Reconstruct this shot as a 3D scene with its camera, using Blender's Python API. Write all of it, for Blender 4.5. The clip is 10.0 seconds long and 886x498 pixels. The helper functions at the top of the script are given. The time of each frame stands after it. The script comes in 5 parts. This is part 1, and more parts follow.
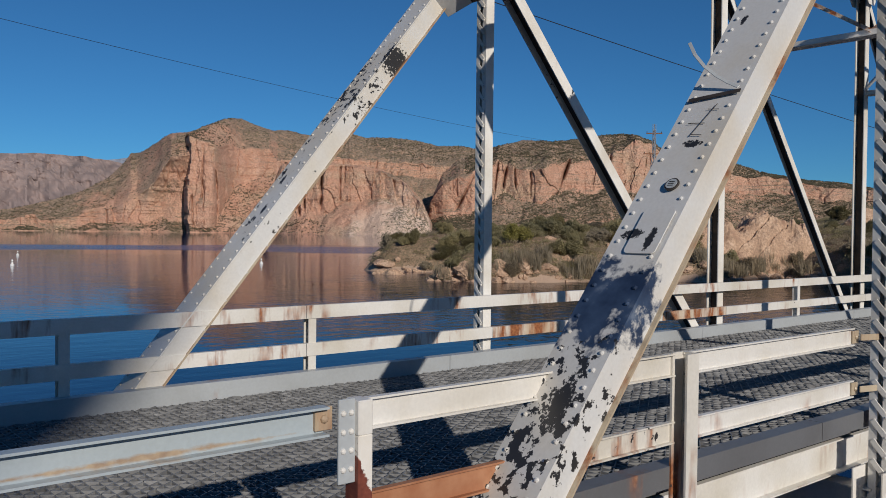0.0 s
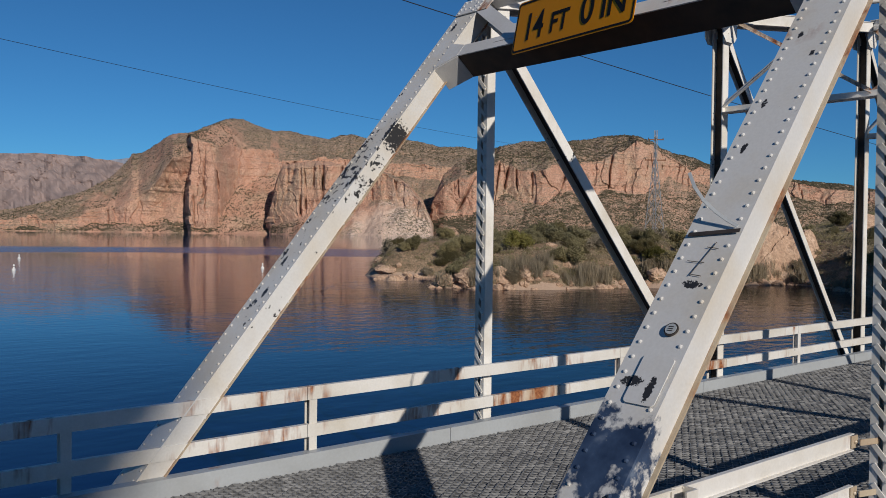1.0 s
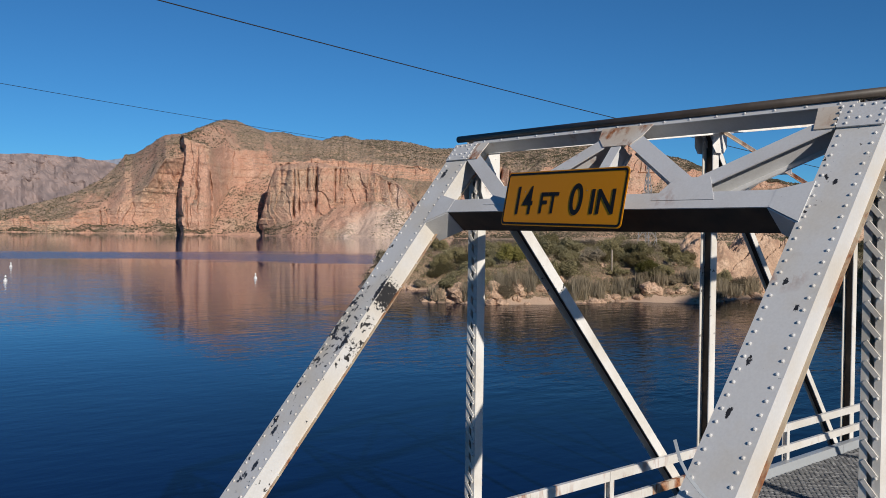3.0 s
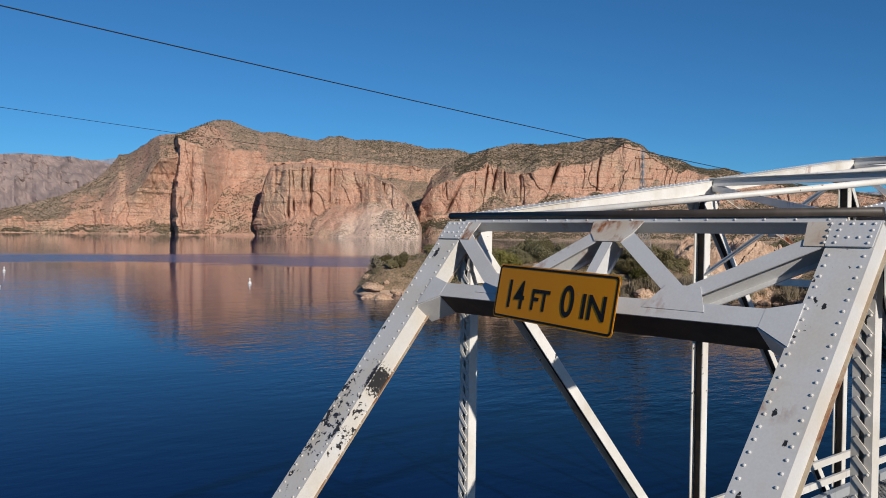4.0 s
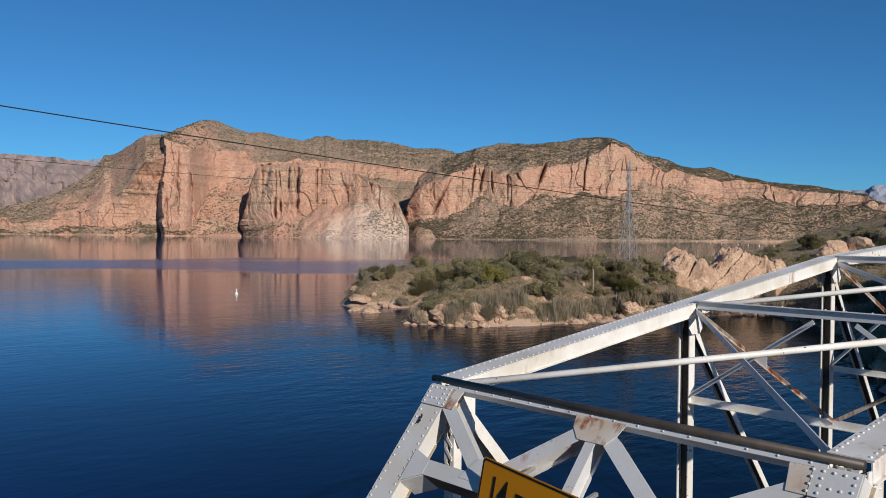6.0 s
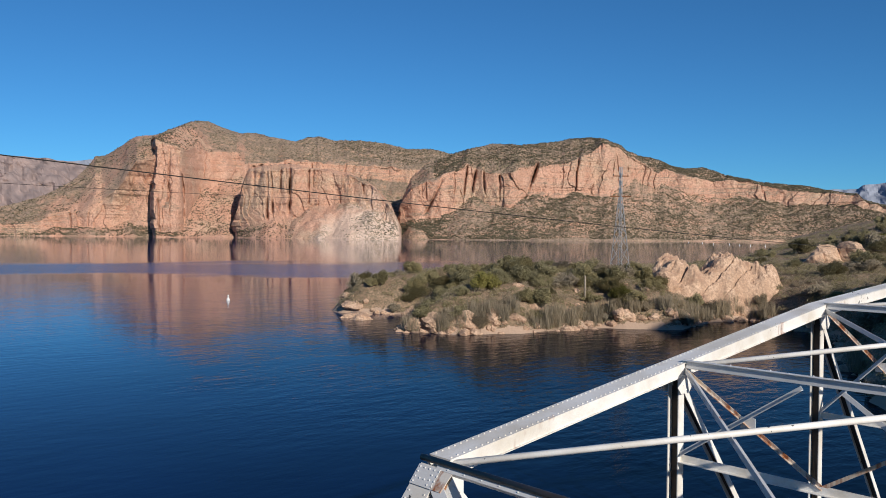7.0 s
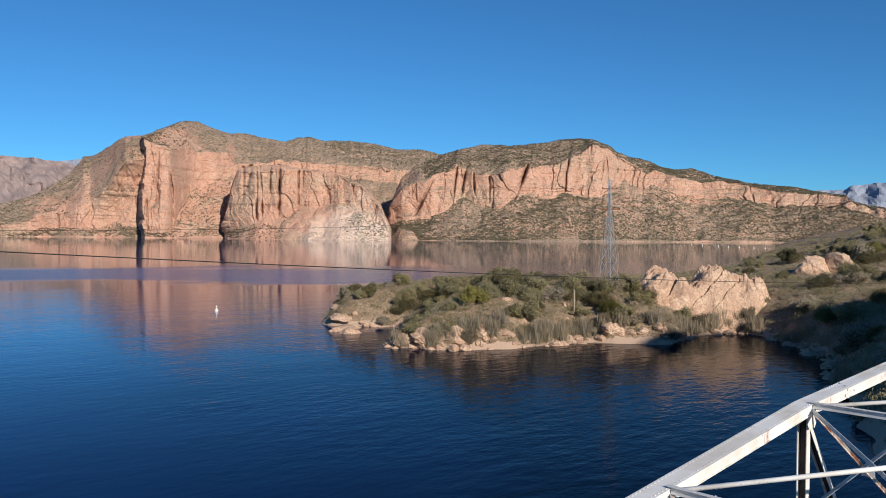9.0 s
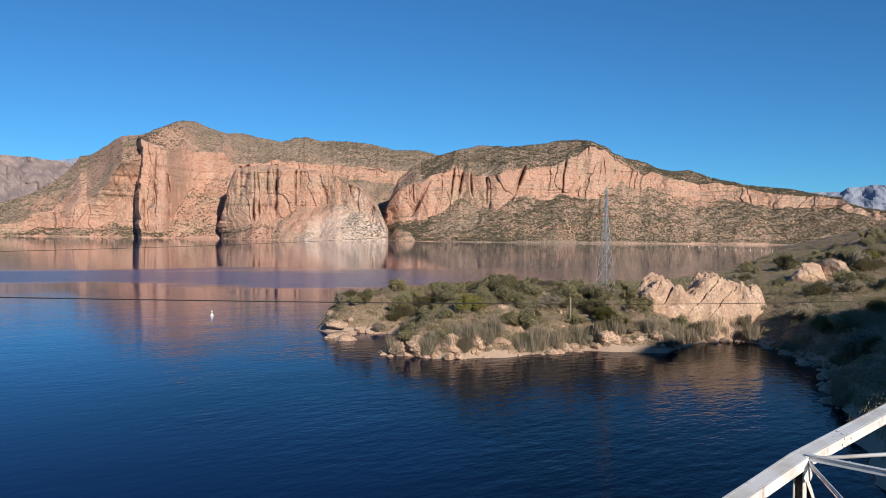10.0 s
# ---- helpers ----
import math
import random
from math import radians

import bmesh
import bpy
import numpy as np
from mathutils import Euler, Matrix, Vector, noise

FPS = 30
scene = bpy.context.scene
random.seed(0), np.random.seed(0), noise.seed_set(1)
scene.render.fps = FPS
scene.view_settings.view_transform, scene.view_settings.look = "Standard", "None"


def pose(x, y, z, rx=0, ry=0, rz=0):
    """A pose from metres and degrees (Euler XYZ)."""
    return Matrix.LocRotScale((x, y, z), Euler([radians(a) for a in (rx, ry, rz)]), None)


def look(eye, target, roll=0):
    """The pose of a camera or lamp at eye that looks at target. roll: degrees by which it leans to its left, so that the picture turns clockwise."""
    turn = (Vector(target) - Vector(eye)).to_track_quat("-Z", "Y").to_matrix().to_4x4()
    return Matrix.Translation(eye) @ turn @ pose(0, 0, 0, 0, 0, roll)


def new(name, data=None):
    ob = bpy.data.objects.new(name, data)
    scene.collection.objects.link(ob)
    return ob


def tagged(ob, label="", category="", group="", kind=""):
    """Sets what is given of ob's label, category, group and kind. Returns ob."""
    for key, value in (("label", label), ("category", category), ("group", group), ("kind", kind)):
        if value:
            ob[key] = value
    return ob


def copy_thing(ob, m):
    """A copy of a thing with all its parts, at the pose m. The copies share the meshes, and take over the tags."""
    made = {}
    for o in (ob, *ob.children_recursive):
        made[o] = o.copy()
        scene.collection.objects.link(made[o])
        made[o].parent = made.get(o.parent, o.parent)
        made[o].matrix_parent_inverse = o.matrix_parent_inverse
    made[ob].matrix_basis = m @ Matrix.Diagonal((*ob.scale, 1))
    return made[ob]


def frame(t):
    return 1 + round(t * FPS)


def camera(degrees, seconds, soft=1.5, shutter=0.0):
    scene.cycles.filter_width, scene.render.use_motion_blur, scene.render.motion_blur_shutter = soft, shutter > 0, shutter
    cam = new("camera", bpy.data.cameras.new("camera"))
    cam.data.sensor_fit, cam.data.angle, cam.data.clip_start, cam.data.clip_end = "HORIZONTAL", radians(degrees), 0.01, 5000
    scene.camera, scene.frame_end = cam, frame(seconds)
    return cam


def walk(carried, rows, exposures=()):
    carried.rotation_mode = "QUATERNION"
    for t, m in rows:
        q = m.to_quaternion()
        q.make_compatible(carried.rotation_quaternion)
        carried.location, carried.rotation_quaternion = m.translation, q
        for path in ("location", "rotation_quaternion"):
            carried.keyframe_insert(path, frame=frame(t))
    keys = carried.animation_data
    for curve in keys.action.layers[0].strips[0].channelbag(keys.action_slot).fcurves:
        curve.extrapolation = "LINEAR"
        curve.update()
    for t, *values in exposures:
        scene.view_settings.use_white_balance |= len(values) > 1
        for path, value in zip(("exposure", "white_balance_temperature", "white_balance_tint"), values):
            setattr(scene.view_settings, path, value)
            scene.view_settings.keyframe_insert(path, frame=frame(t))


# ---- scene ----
cam = camera(54.8, 10.0, soft=0.9)
PATH = [
    (0, (-3.673, -2.088, 1.82), (-2.382, -0.561, 1.78), 0.6),
    (0.5, (-3.678, -2.095, 2.228), (-2.388, -0.567, 2.189), 0.7),
    (1, (-3.681, -2.09, 2.645), (-2.392, -0.561, 2.606), 0.7),
    (1.5, (-3.672, -2.075, 3.064), (-2.382, -0.547, 3.027), 0.7),
    (2, (-3.684, -2.077, 3.491), (-2.39, -0.552, 3.454), 0.8),
    (2.5, (-3.679, -2.092, 3.923), (-2.382, -0.57, 3.886), 0.8),
    (4, (-3.661, -2.114, 5.308), (-2.351, -0.603, 5.271), 0.8),
    (4.5, (-3.641, -2.096, 5.799), (-2.326, -0.59, 5.762), 0.8),
    (5, (-3.609, -2.099, 6.318), (-2.289, -0.597, 6.281), 0.8),
    (5.5, (-3.588, -2.087, 6.799), (-2.262, -0.59, 6.76), 0.7),
    (6, (-3.564, -2.057, 7.295), (-2.232, -0.565, 7.256), 0.6),
    (7.5, (-3.455, -2.055, 8.735), (-2.105, -0.58, 8.696), 0.5),
    (8, (-3.403, -2.032, 9.228), (-2.049, -0.56, 9.189), 0.6),
    (8.5, (-3.348, -1.992, 9.712), (-1.99, -0.525, 9.674), 0.6),
    (9, (-3.246, -1.946, 10.216), (-1.884, -0.482, 10.177), 0.5),
    (9.5, (-3.122, -1.878, 10.695), (-1.757, -0.417, 10.656), 0.6),
    (10, (-2.929, -1.778, 11.145), (-1.562, -0.319, 11.107), 0.7),
]
walk(cam, [(t, look(eye, target, roll)) for t, eye, target, roll in PATH], exposures=[(0, -0.33), (1, -0.28), (2, -0.08), (2.5, 0.0), (4, 0.0), (5.5, 0.0), (7.5, 0.24), (10, 0.34)])

# ---- light ----
SUN = Vector((-0.27, -1.0, 0.45)).normalized()
world = bpy.data.worlds.new("sky")
scene.world = world
world.use_nodes = True
wn = world.node_tree
sky = wn.nodes.new("ShaderNodeTexSky")
sky.sky_type = 'NISHITA'
sky.sun_disc = False
sky.sun_elevation = math.asin(SUN.z)
sky.sun_rotation = math.atan2(SUN.x, SUN.y)
sky.altitude = 2600
sky.air_density = 1.0
sky.dust_density = 0.0
sky.ozone_density = 6.0
wn.nodes["Background"].inputs[1].default_value = 0.069
tint = wn.nodes.new("ShaderNodeMix")
tint.data_type, tint.blend_type = 'RGBA', 'MULTIPLY'
tint.inputs[0].default_value = 1.0
tint.inputs[7].default_value = (0.50, 0.985, 1.15, 1)
wn.links.new(sky.outputs[0], tint.inputs[6])
wn.links.new(tint.outputs[2], wn.nodes["Background"].inputs[0])
sun_data = bpy.data.lights.new("sun", 'SUN')
sun_data.energy = 4.3
sun_data.angle = radians(0.53)
sun_data.color = (1.0, 0.915, 0.81)
sun_ob = new("sun", sun_data)
sun_ob.matrix_world = look(SUN * 100, (0, 0, 0))


# ---- materials ----
class Mat:
    """Small builder of node materials."""

    def __init__(self, name, rough=0.6, metal=0.0):
        self.m = bpy.data.materials.new(name)
        self.m.use_nodes = True
        self.t = self.m.node_tree
        self.b = self.t.nodes["Principled BSDF"]
        self.b.inputs["Roughness"].default_value = rough
        self.b.inputs["Metallic"].default_value = metal
        self.tc = self.t.nodes.new("ShaderNodeTexCoord")
        self.geo = self.t.nodes.new("ShaderNodeNewGeometry")

    def node(self, kind, **sets):
        n = self.t.nodes.new(kind)
        for k, v in sets.items():
            n.inputs[k].default_value = v
        return n

    def link(self, a, b):
        self.t.links.new(a, b)

    def noise(self, scale, detail=4.0, rough=0.55, stretch=(1, 1, 1), local=False):
        mp = self.node("ShaderNodeMapping")
        mp.inputs["Scale"].default_value = stretch
        self.link(self.tc.outputs["Object"] if local else self.geo.outputs["Position"], mp.inputs[0])
        n = self.node("ShaderNodeTexNoise", Scale=scale, Detail=detail, Roughness=rough)
        self.link(mp.outputs[0], n.inputs["Vector"])
        return n.outputs["Fac"]

    def ramp(self, fac, *stops):
        r = self.node("ShaderNodeValToRGB")
        e = r.color_ramp.elements
        while len(e) < len(stops):
            e.new(0.5)
        for el, (p, c) in zip(e, stops):
            el.position = p
            el.color = (*c, 1) if len(c) == 3 else c
        self.link(fac, r.inputs[0])
        return r.outputs[0]

    def mask(self, fac, lo, hi):
        return self.ramp(fac, (lo, (0, 0, 0)), (hi, (1, 1, 1)))

    def mix(self, fac, a, b, mode='MIX'):
        n = self.t.nodes.new("ShaderNodeMix")
        n.data_type, n.blend_type = 'RGBA', mode
        for v, s in ((fac, n.inputs[0]), (a, n.inputs[6]), (b, n.inputs[7])):
            if isinstance(v, (int, float)):
                s.default_value = v
            elif isinstance(v, tuple):
                s.default_value = (*v, 1)
            else:
                self.link(v, s)
        return n.outputs[2]

    def math(self, op, a, b=0.0):
        n = self.t.nodes.new("ShaderNodeMath")
        n.operation = op
        for v, s in ((a, n.inputs[0]), (b, n.inputs[1])):
            if isinstance(v, (int, float)):
                s.default_value = v
            else:
                self.link(v, s)
        return n.outputs[0]

    def color(self, c):
        if isinstance(c, tuple):
            self.b.inputs["Base Color"].default_value = (*c, 1)
        else:
            self.link(c, self.b.inputs["Base Color"])

    def bump(self, height, strength=0.3, dist=0.01):
        n = self.node("ShaderNodeBump", Strength=strength, Distance=dist)
        self.link(height, n.inputs["Height"])
        self.link(n.outputs[0], self.b.inputs["Normal"])
        return n

    def near(self, point, radius):
        """1 at a place in the world, falling to 0 at the radius."""
        n = self.t.nodes.new("ShaderNodeVectorMath")
        n.operation = 'DISTANCE'
        n.inputs[1].default_value = point
        self.link(self.geo.outputs["Position"], n.inputs[0])
        r = self.t.nodes.new("ShaderNodeMapRange")
        r.inputs["From Min"].default_value, r.inputs["From Max"].default_value = radius, 0.0
        self.link(n.outputs["Value"], r.inputs["Value"])
        return r.outputs[0]

    def gloss(self, fac):
        self.link(fac, self.b.inputs["Roughness"])


def steel_paint(name, base, chip_at=0.70, rust_at=0.66, chip=(0.03, 0.03, 0.032), worn=(0.62, 0.58, 0.5), worn_spot=None, sky_patch=None, runs=0.5, smear=None, bare=()):
    """White bridge paint: slightly dirty, with dark chips and rust runs."""
    k = Mat(name, 0.42)
    dirt = k.noise(1.3, 5)
    col = k.mix(k.mask(dirt, 0.42, 0.72), base, worn)
    fine = k.noise(45, 3)
    col = k.mix(k.mask(fine, 0.3, 0.8), col, (0.9, 0.9, 0.9), 'MULTIPLY')
    run = k.noise(7.0, 4, 0.6, (1, 1, 0.18))
    where = k.noise(0.9, 3, 0.6, (1, 1, 1))
    rust = k.math('MULTIPLY', k.mask(run, runs, runs + 0.16), k.mask(where, rust_at - 0.06, rust_at + 0.03))
    rustc = k.ramp(k.noise(30, 4), (0.3, (0.16, 0.045, 0.018)), (0.6, (0.34, 0.13, 0.05)), (0.8, (0.5, 0.27, 0.12)))
    col = k.mix(rust, col, rustc)
    if smear:
        pos = k.t.nodes.new("ShaderNodeSeparateXYZ")
        k.link(k.geo.outputs["Position"], pos.inputs[0])
        off = k.math('MULTIPLY', k.math('ABSOLUTE', k.math('SUBTRACT', pos.outputs[2], smear[0][2])), 42.0)
        lie = k.math('SUBTRACT', k.math('ADD', k.near(*smear), k.math('MULTIPLY', k.math('SUBTRACT', k.noise(11.0, 5, 0.65, (1, 1, 2.5)), 0.5), 1.7)), off)
        col = k.mix(k.math('MULTIPLY', k.mask(lie, 0.2, 0.75), 0.75), col, k.ramp(k.noise(24, 4), (0.3, (0.27, 0.14, 0.05)), (0.7, (0.45, 0.30, 0.15))))
    patch = k.noise(12.5, 5, 0.62)
    ragged = k.noise(34.0, 6, 0.72) if bare else None
    zone = k.noise(0.75, 2, 0.5)
    if worn_spot:
        for spot in worn_spot:
            zone = k.math('ADD', zone, k.math('MULTIPLY', k.near(*spot), 0.35))
    chips = k.mask(k.math('ADD', patch, k.math('MULTIPLY', k.math('MINIMUM', k.math('SUBTRACT', zone, chip_at), 0.06), 1.0)), 0.585, 0.6)
    # navy patch: the sky mirrored in worn metal, painted into the colour
    if sky_patch:
        sky_sheen = k.mask(k.math('ADD', k.near(*sky_patch), k.math('MULTIPLY', k.math('SUBTRACT', k.noise(5.5, 5, 0.65), 0.5), 1.5)), 0.42, 0.56)
        col = k.mix(sky_sheen, col, k.ramp(k.noise(6, 4), (0.35, (0.02, 0.035, 0.075)), (0.6, (0.045, 0.075, 0.14)), (0.75, (0.16, 0.2, 0.27))))
    for w0, y0, half, wide in bare:
        gap = k.t.nodes.new("ShaderNodeVectorMath")
        gap.operation = 'SUBTRACT'
        k.link(k.geo.outputs["Position"], gap.inputs[0])
        gap.inputs[1].default_value = (-1.257 + w0 * 0.637, y0, w0 * 0.771)
        up = k.t.nodes.new("ShaderNodeVectorMath")
        up.operation = 'DOT_PRODUCT'
        k.link(gap.outputs[0], up.inputs[0])
        up.inputs[1].default_value = (0.637, 0, 0.771)
        across = k.t.nodes.new("ShaderNodeSeparateXYZ")
        k.link(gap.outputs[0], across.inputs[0])
        d2 = k.math('ADD', k.math('POWER', k.math('ABSOLUTE', k.math('DIVIDE', up.outputs["Value"], half)), 2.0), k.math('POWER', k.math('ABSOLUTE', k.math('DIVIDE', across.outputs[1], wide)), 2.0))
        edge = k.math('ADD', d2, k.math('MULTIPLY', k.math('SUBTRACT', ragged, 0.5), 5.5))
        chips = k.math('MAXIMUM', chips, k.ramp(edge, (0.9, (1, 1, 1)), (1.0, (0, 0, 0))))
    col = k.mix(chips, col, chip)
    k.color(col)
    h = k.math('ADD', k.math('MULTIPLY', fine, 0.15), k.math('SUBTRACT', k.math('MULTIPLY', dirt, 0.4), k.math('MULTIPLY', chips, 0.8)))
    k.bump(h, 0.35, 0.004)
    k.gloss(k.math('ADD', k.math('MULTIPLY', rust, 0.35), k.math('ADD', k.math('MULTIPLY', dirt, 0.2), 0.3)))
    return k.m


M_WHITE = steel_paint("white_paint", (0.83, 0.815, 0.775), 0.70, worn=(0.62, 0.57, 0.48))
M_POST = steel_paint("end_post_paint", (0.66, 0.66, 0.65), 0.64, worn=(0.62, 0.56, 0.46), worn_spot=(((-0.75, 0.92, 1.0), 0.85), ((0.12, 0.82, 1.98), 0.4)), sky_patch=((-0.12, 0.86, 1.5), 0.56), bare=((4.88, 5.42, 0.17, 0.034), (4.2, 5.44, 0.12, 0.03), (3.05, 5.62, 0.06, 0.03), (2.65, 5.55, 0.06, 0.03), (6.6, 5.65, 0.08, 0.03), (1.24, 0.80, 0.17, 0.06), (2.36, 0.90, 0.035, 0.07), (2.33, 0.76, 0.08, 0.025), (3.06, 0.82, 0.03, 0.06), (5.28, 0.91, 0.035, 0.02), (4.59, 0.93, 0.04, 0.02), (4.18, 0.92, 0.05, 0.02), (6.23, 0.86, 0.03, 0.02), (5.05, 0.76, 0.03, 0.02)))
M_RAIL = steel_paint("rail_paint", (0.75, 0.735, 0.70), 0.74, 0.56, worn=(0.60, 0.56, 0.48))
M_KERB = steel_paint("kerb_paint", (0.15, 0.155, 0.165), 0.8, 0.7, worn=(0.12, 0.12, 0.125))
M_APPROACH = steel_paint("approach_paint", (0.40, 0.46, 0.50), 0.8, 0.8, worn=(0.38, 0.43, 0.45), smear=((-2.5, 0.98, 0.985), 1.1))
M_LIP = steel_paint("flange_paint", (0.48, 0.40, 0.29), 0.7, 0.46, worn=(0.34, 0.22, 0.13))
M_STREAK = steel_paint("rust_streaked_paint", (0.68, 0.64, 0.58), 0.8, 0.40, worn=(0.56, 0.44, 0.32), runs=0.47)
M_STREAKED_RAIL = steel_paint("rust_streaked_rail_paint", (0.66, 0.60, 0.52), 0.8, 0.34, worn=(0.5, 0.34, 0.2), runs=0.43)
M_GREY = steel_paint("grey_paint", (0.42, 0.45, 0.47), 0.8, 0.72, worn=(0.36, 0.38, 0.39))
M_PORTAL = steel_paint("portal_paint", (0.63, 0.64, 0.65), 0.74, 0.63, worn=(0.56, 0.55, 0.53))


def simple(name, lo, hi, scale=8.0, rough=0.6, metal=0.0, bump=0.2, dist=0.01, detail=5.0, local=False):
    k = Mat(name, rough, metal)
    n = k.noise(scale, detail, local=local)
    big = k.noise(scale * 0.13, 3, local=local)
    c = k.mix(k.mask(n, 0.3, 0.7), lo, hi)
    c = k.mix(k.mask(big, 0.35, 0.7), c, tuple(0.5 * (a + b) * 0.8 for a, b in zip(lo, hi)))
    k.color(c)
    k.bump(n, bump, dist)
    return k.m


M_PIPE = simple("dark_pipe", (0.035, 0.028, 0.024), (0.075, 0.06, 0.05), 6, 0.5)
M_RUST = simple("rusty_steel", (0.13, 0.045, 0.02), (0.33, 0.14, 0.06), 14, 0.85)
M_GRATE = simple("grating_steel", (0.12, 0.122, 0.126), (0.36, 0.365, 0.37), 14.0, 0.5, 0.1)
# near-black sheet colour stands in for the darkness below an open grid
M_GAP_DARK = simple("dark_below_grid", (0.006, 0.006, 0.006), (0.018, 0.017, 0.016), 5, 0.95)
for dull, level in ((M_GAP_DARK, 0.05), (M_GRATE, 0.25)):
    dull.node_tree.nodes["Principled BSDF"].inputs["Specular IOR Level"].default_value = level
def foot_mat():
    """White post paint gone to red rust low down, with a ragged edge."""
    k = Mat("rusted_foot_paint", 0.6)
    pos = k.t.nodes.new("ShaderNodeSeparateXYZ")
    k.link(k.geo.outputs["Position"], pos.inputs[0])
    edge = k.math('ADD', k.math('SUBTRACT', 0.86, pos.outputs[2]), k.math('ADD', k.math('MULTIPLY', k.math('SUBTRACT', k.noise(14, 5, 0.65), 0.5), 0.3), k.math('MULTIPLY', k.math('ADD', pos.outputs[0], 1.6), -2.6)))
    rust = k.ramp(k.noise(22, 5), (0.3, (0.10, 0.022, 0.014)), (0.6, (0.19, 0.05, 0.03)), (0.8, (0.33, 0.12, 0.06)))
    k.color(k.mix(k.mask(edge, 0.0, 0.02), k.mix(k.mask(k.noise(3, 5), 0.4, 0.7), (0.76, 0.74, 0.70), (0.62, 0.57, 0.48)), rust))
    k.bump(k.noise(40, 4), 0.3, 0.004)
    return k.m


M_FOOT = foot_mat()
M_RUSTRED = simple("red_rust_paint", (0.30, 0.10, 0.04), (0.52, 0.27, 0.15), 7, 0.7)
M_CABLE = simple("black_cable", (0.012, 0.012, 0.012), (0.025, 0.024, 0.022), 3, 0.7)
M_GALV = simple("galvanised_steel", (0.42, 0.42, 0.42), (0.55, 0.55, 0.54), 5, 0.45, 0.5)
M_WOODPOLE = simple("weathered_pole", (0.22, 0.18, 0.14), (0.36, 0.31, 0.25), 4, 0.85)
M_YELLOW = simple("sign_amber", (1.0, 0.345, 0.004), (1.0, 0.385, 0.008), 2.5, 0.4, 0.0, 0.03)
M_BLACK = simple("sign_black", (0.012, 0.011, 0.01), (0.025, 0.022, 0.02), 9, 0.5, 0.0, 0.03)
for glossy in (M_YELLOW, M_BLACK):
    glossy.node_tree.nodes["Principled BSDF"].inputs["Specular IOR Level"].default_value = 0.12
M_BUOY = simple("buoy_white", (0.78, 0.78, 0.76), (0.86, 0.86, 0.84), 4, 0.5)
# grime plus the shade of recesses and undersides, put into one near-black colour
M_SHADED_GRIME = simple("shaded_grimy_web", (0.05, 0.04, 0.034), (0.13, 0.085, 0.055), 5, 0.85)
M_BARK = simple("twig_bark", (0.14, 0.11, 0.085), (0.26, 0.21, 0.17), 20, 0.9)


def leaf_mat(name, a, b, c):
    k = Mat(name, 0.65)
    rnd = k.geo.outputs["Random Per Island"]
    info = k.t.nodes.new("ShaderNodeObjectInfo")
    col = k.ramp(rnd, (0.0, a), (0.5, b), (1.0, c))
    tint = k.ramp(info.outputs["Random"], (0.0, (0.82, 0.83, 0.8)), (0.5, (1, 1, 0.96)), (1.0, (1.12, 1.07, 0.95)))
    both = k.mix(1.0, col, tint, 'MULTIPLY')
    k.color(both)
    thin = k.t.nodes.new("ShaderNodeBsdfTranslucent")
    k.link(both, thin.inputs[0])
    add = k.t.nodes.new("ShaderNodeMixShader")
    add.inputs[0].default_value = 0.22
    k.link(k.b.outputs[0], add.inputs[1])
    k.link(thin.outputs[0], add.inputs[2])
    k.link(add.outputs[0], k.t.nodes["Material Output"].inputs[0])
    return k.m


M_LEAF = leaf_mat("scrub_leaf", (0.19, 0.17, 0.09), (0.245, 0.217, 0.118), (0.30, 0.262, 0.15))
M_LEAFY = leaf_mat("yellow_leaf", (0.15, 0.145, 0.035), (0.20, 0.19, 0.055), (0.25, 0.225, 0.085))
M_DRY = leaf_mat("dry_reed", (0.225, 0.187, 0.135), (0.29, 0.243, 0.178), (0.35, 0.297, 0.22))
M_FARSHRUB = leaf_mat("far_scrub", (0.10, 0.092, 0.058), (0.14, 0.124, 0.08), (0.18, 0.155, 0.105))


def rock_mat(name, pale, mid, dark, scale, strata=0.0):
    k = Mat(name, 0.9)
    n1 = k.noise(scale, 6, 0.6)
    n2 = k.noise(scale * 6, 5, 0.6)
    col = k.ramp(n1, (0.30, dark), (0.48, mid), (0.68, pale))
    if strata:
        s = k.noise(strata, 4, 0.6, (0.05, 0.05, 1))
        col = k.mix(k.mask(s, 0.40, 0.66), col, pale)
    col = k.mix(k.mask(n2, 0.35, 0.62), tuple(0.62 * v for v in mid), col)
    k.color(col)
    k.bump(k.math('ADD', n1, k.math('MULTIPLY', n2, 0.4)), 0.6, 0.6 / scale * 0.25)
    return k.m


M_BOULDER = rock_mat("pale_boulder", (0.64, 0.46, 0.33), (0.54, 0.36, 0.245), (0.34, 0.2, 0.135), 0.5)


FAN = (-2.9 + 1440 * math.sin(radians(36.9)), -1.8 + 1440 * math.cos(radians(36.9)), 10.0)


FACE = (-2.9 + 1620 * math.sin(radians(30.5)), -1.8 + 1620 * math.cos(radians(30.5)), 90.0)


WEST_SLOPE = (-2.9 + 1740 * math.sin(radians(20.6)), -1.8 + 1740 * math.cos(radians(20.6)), 60.0)


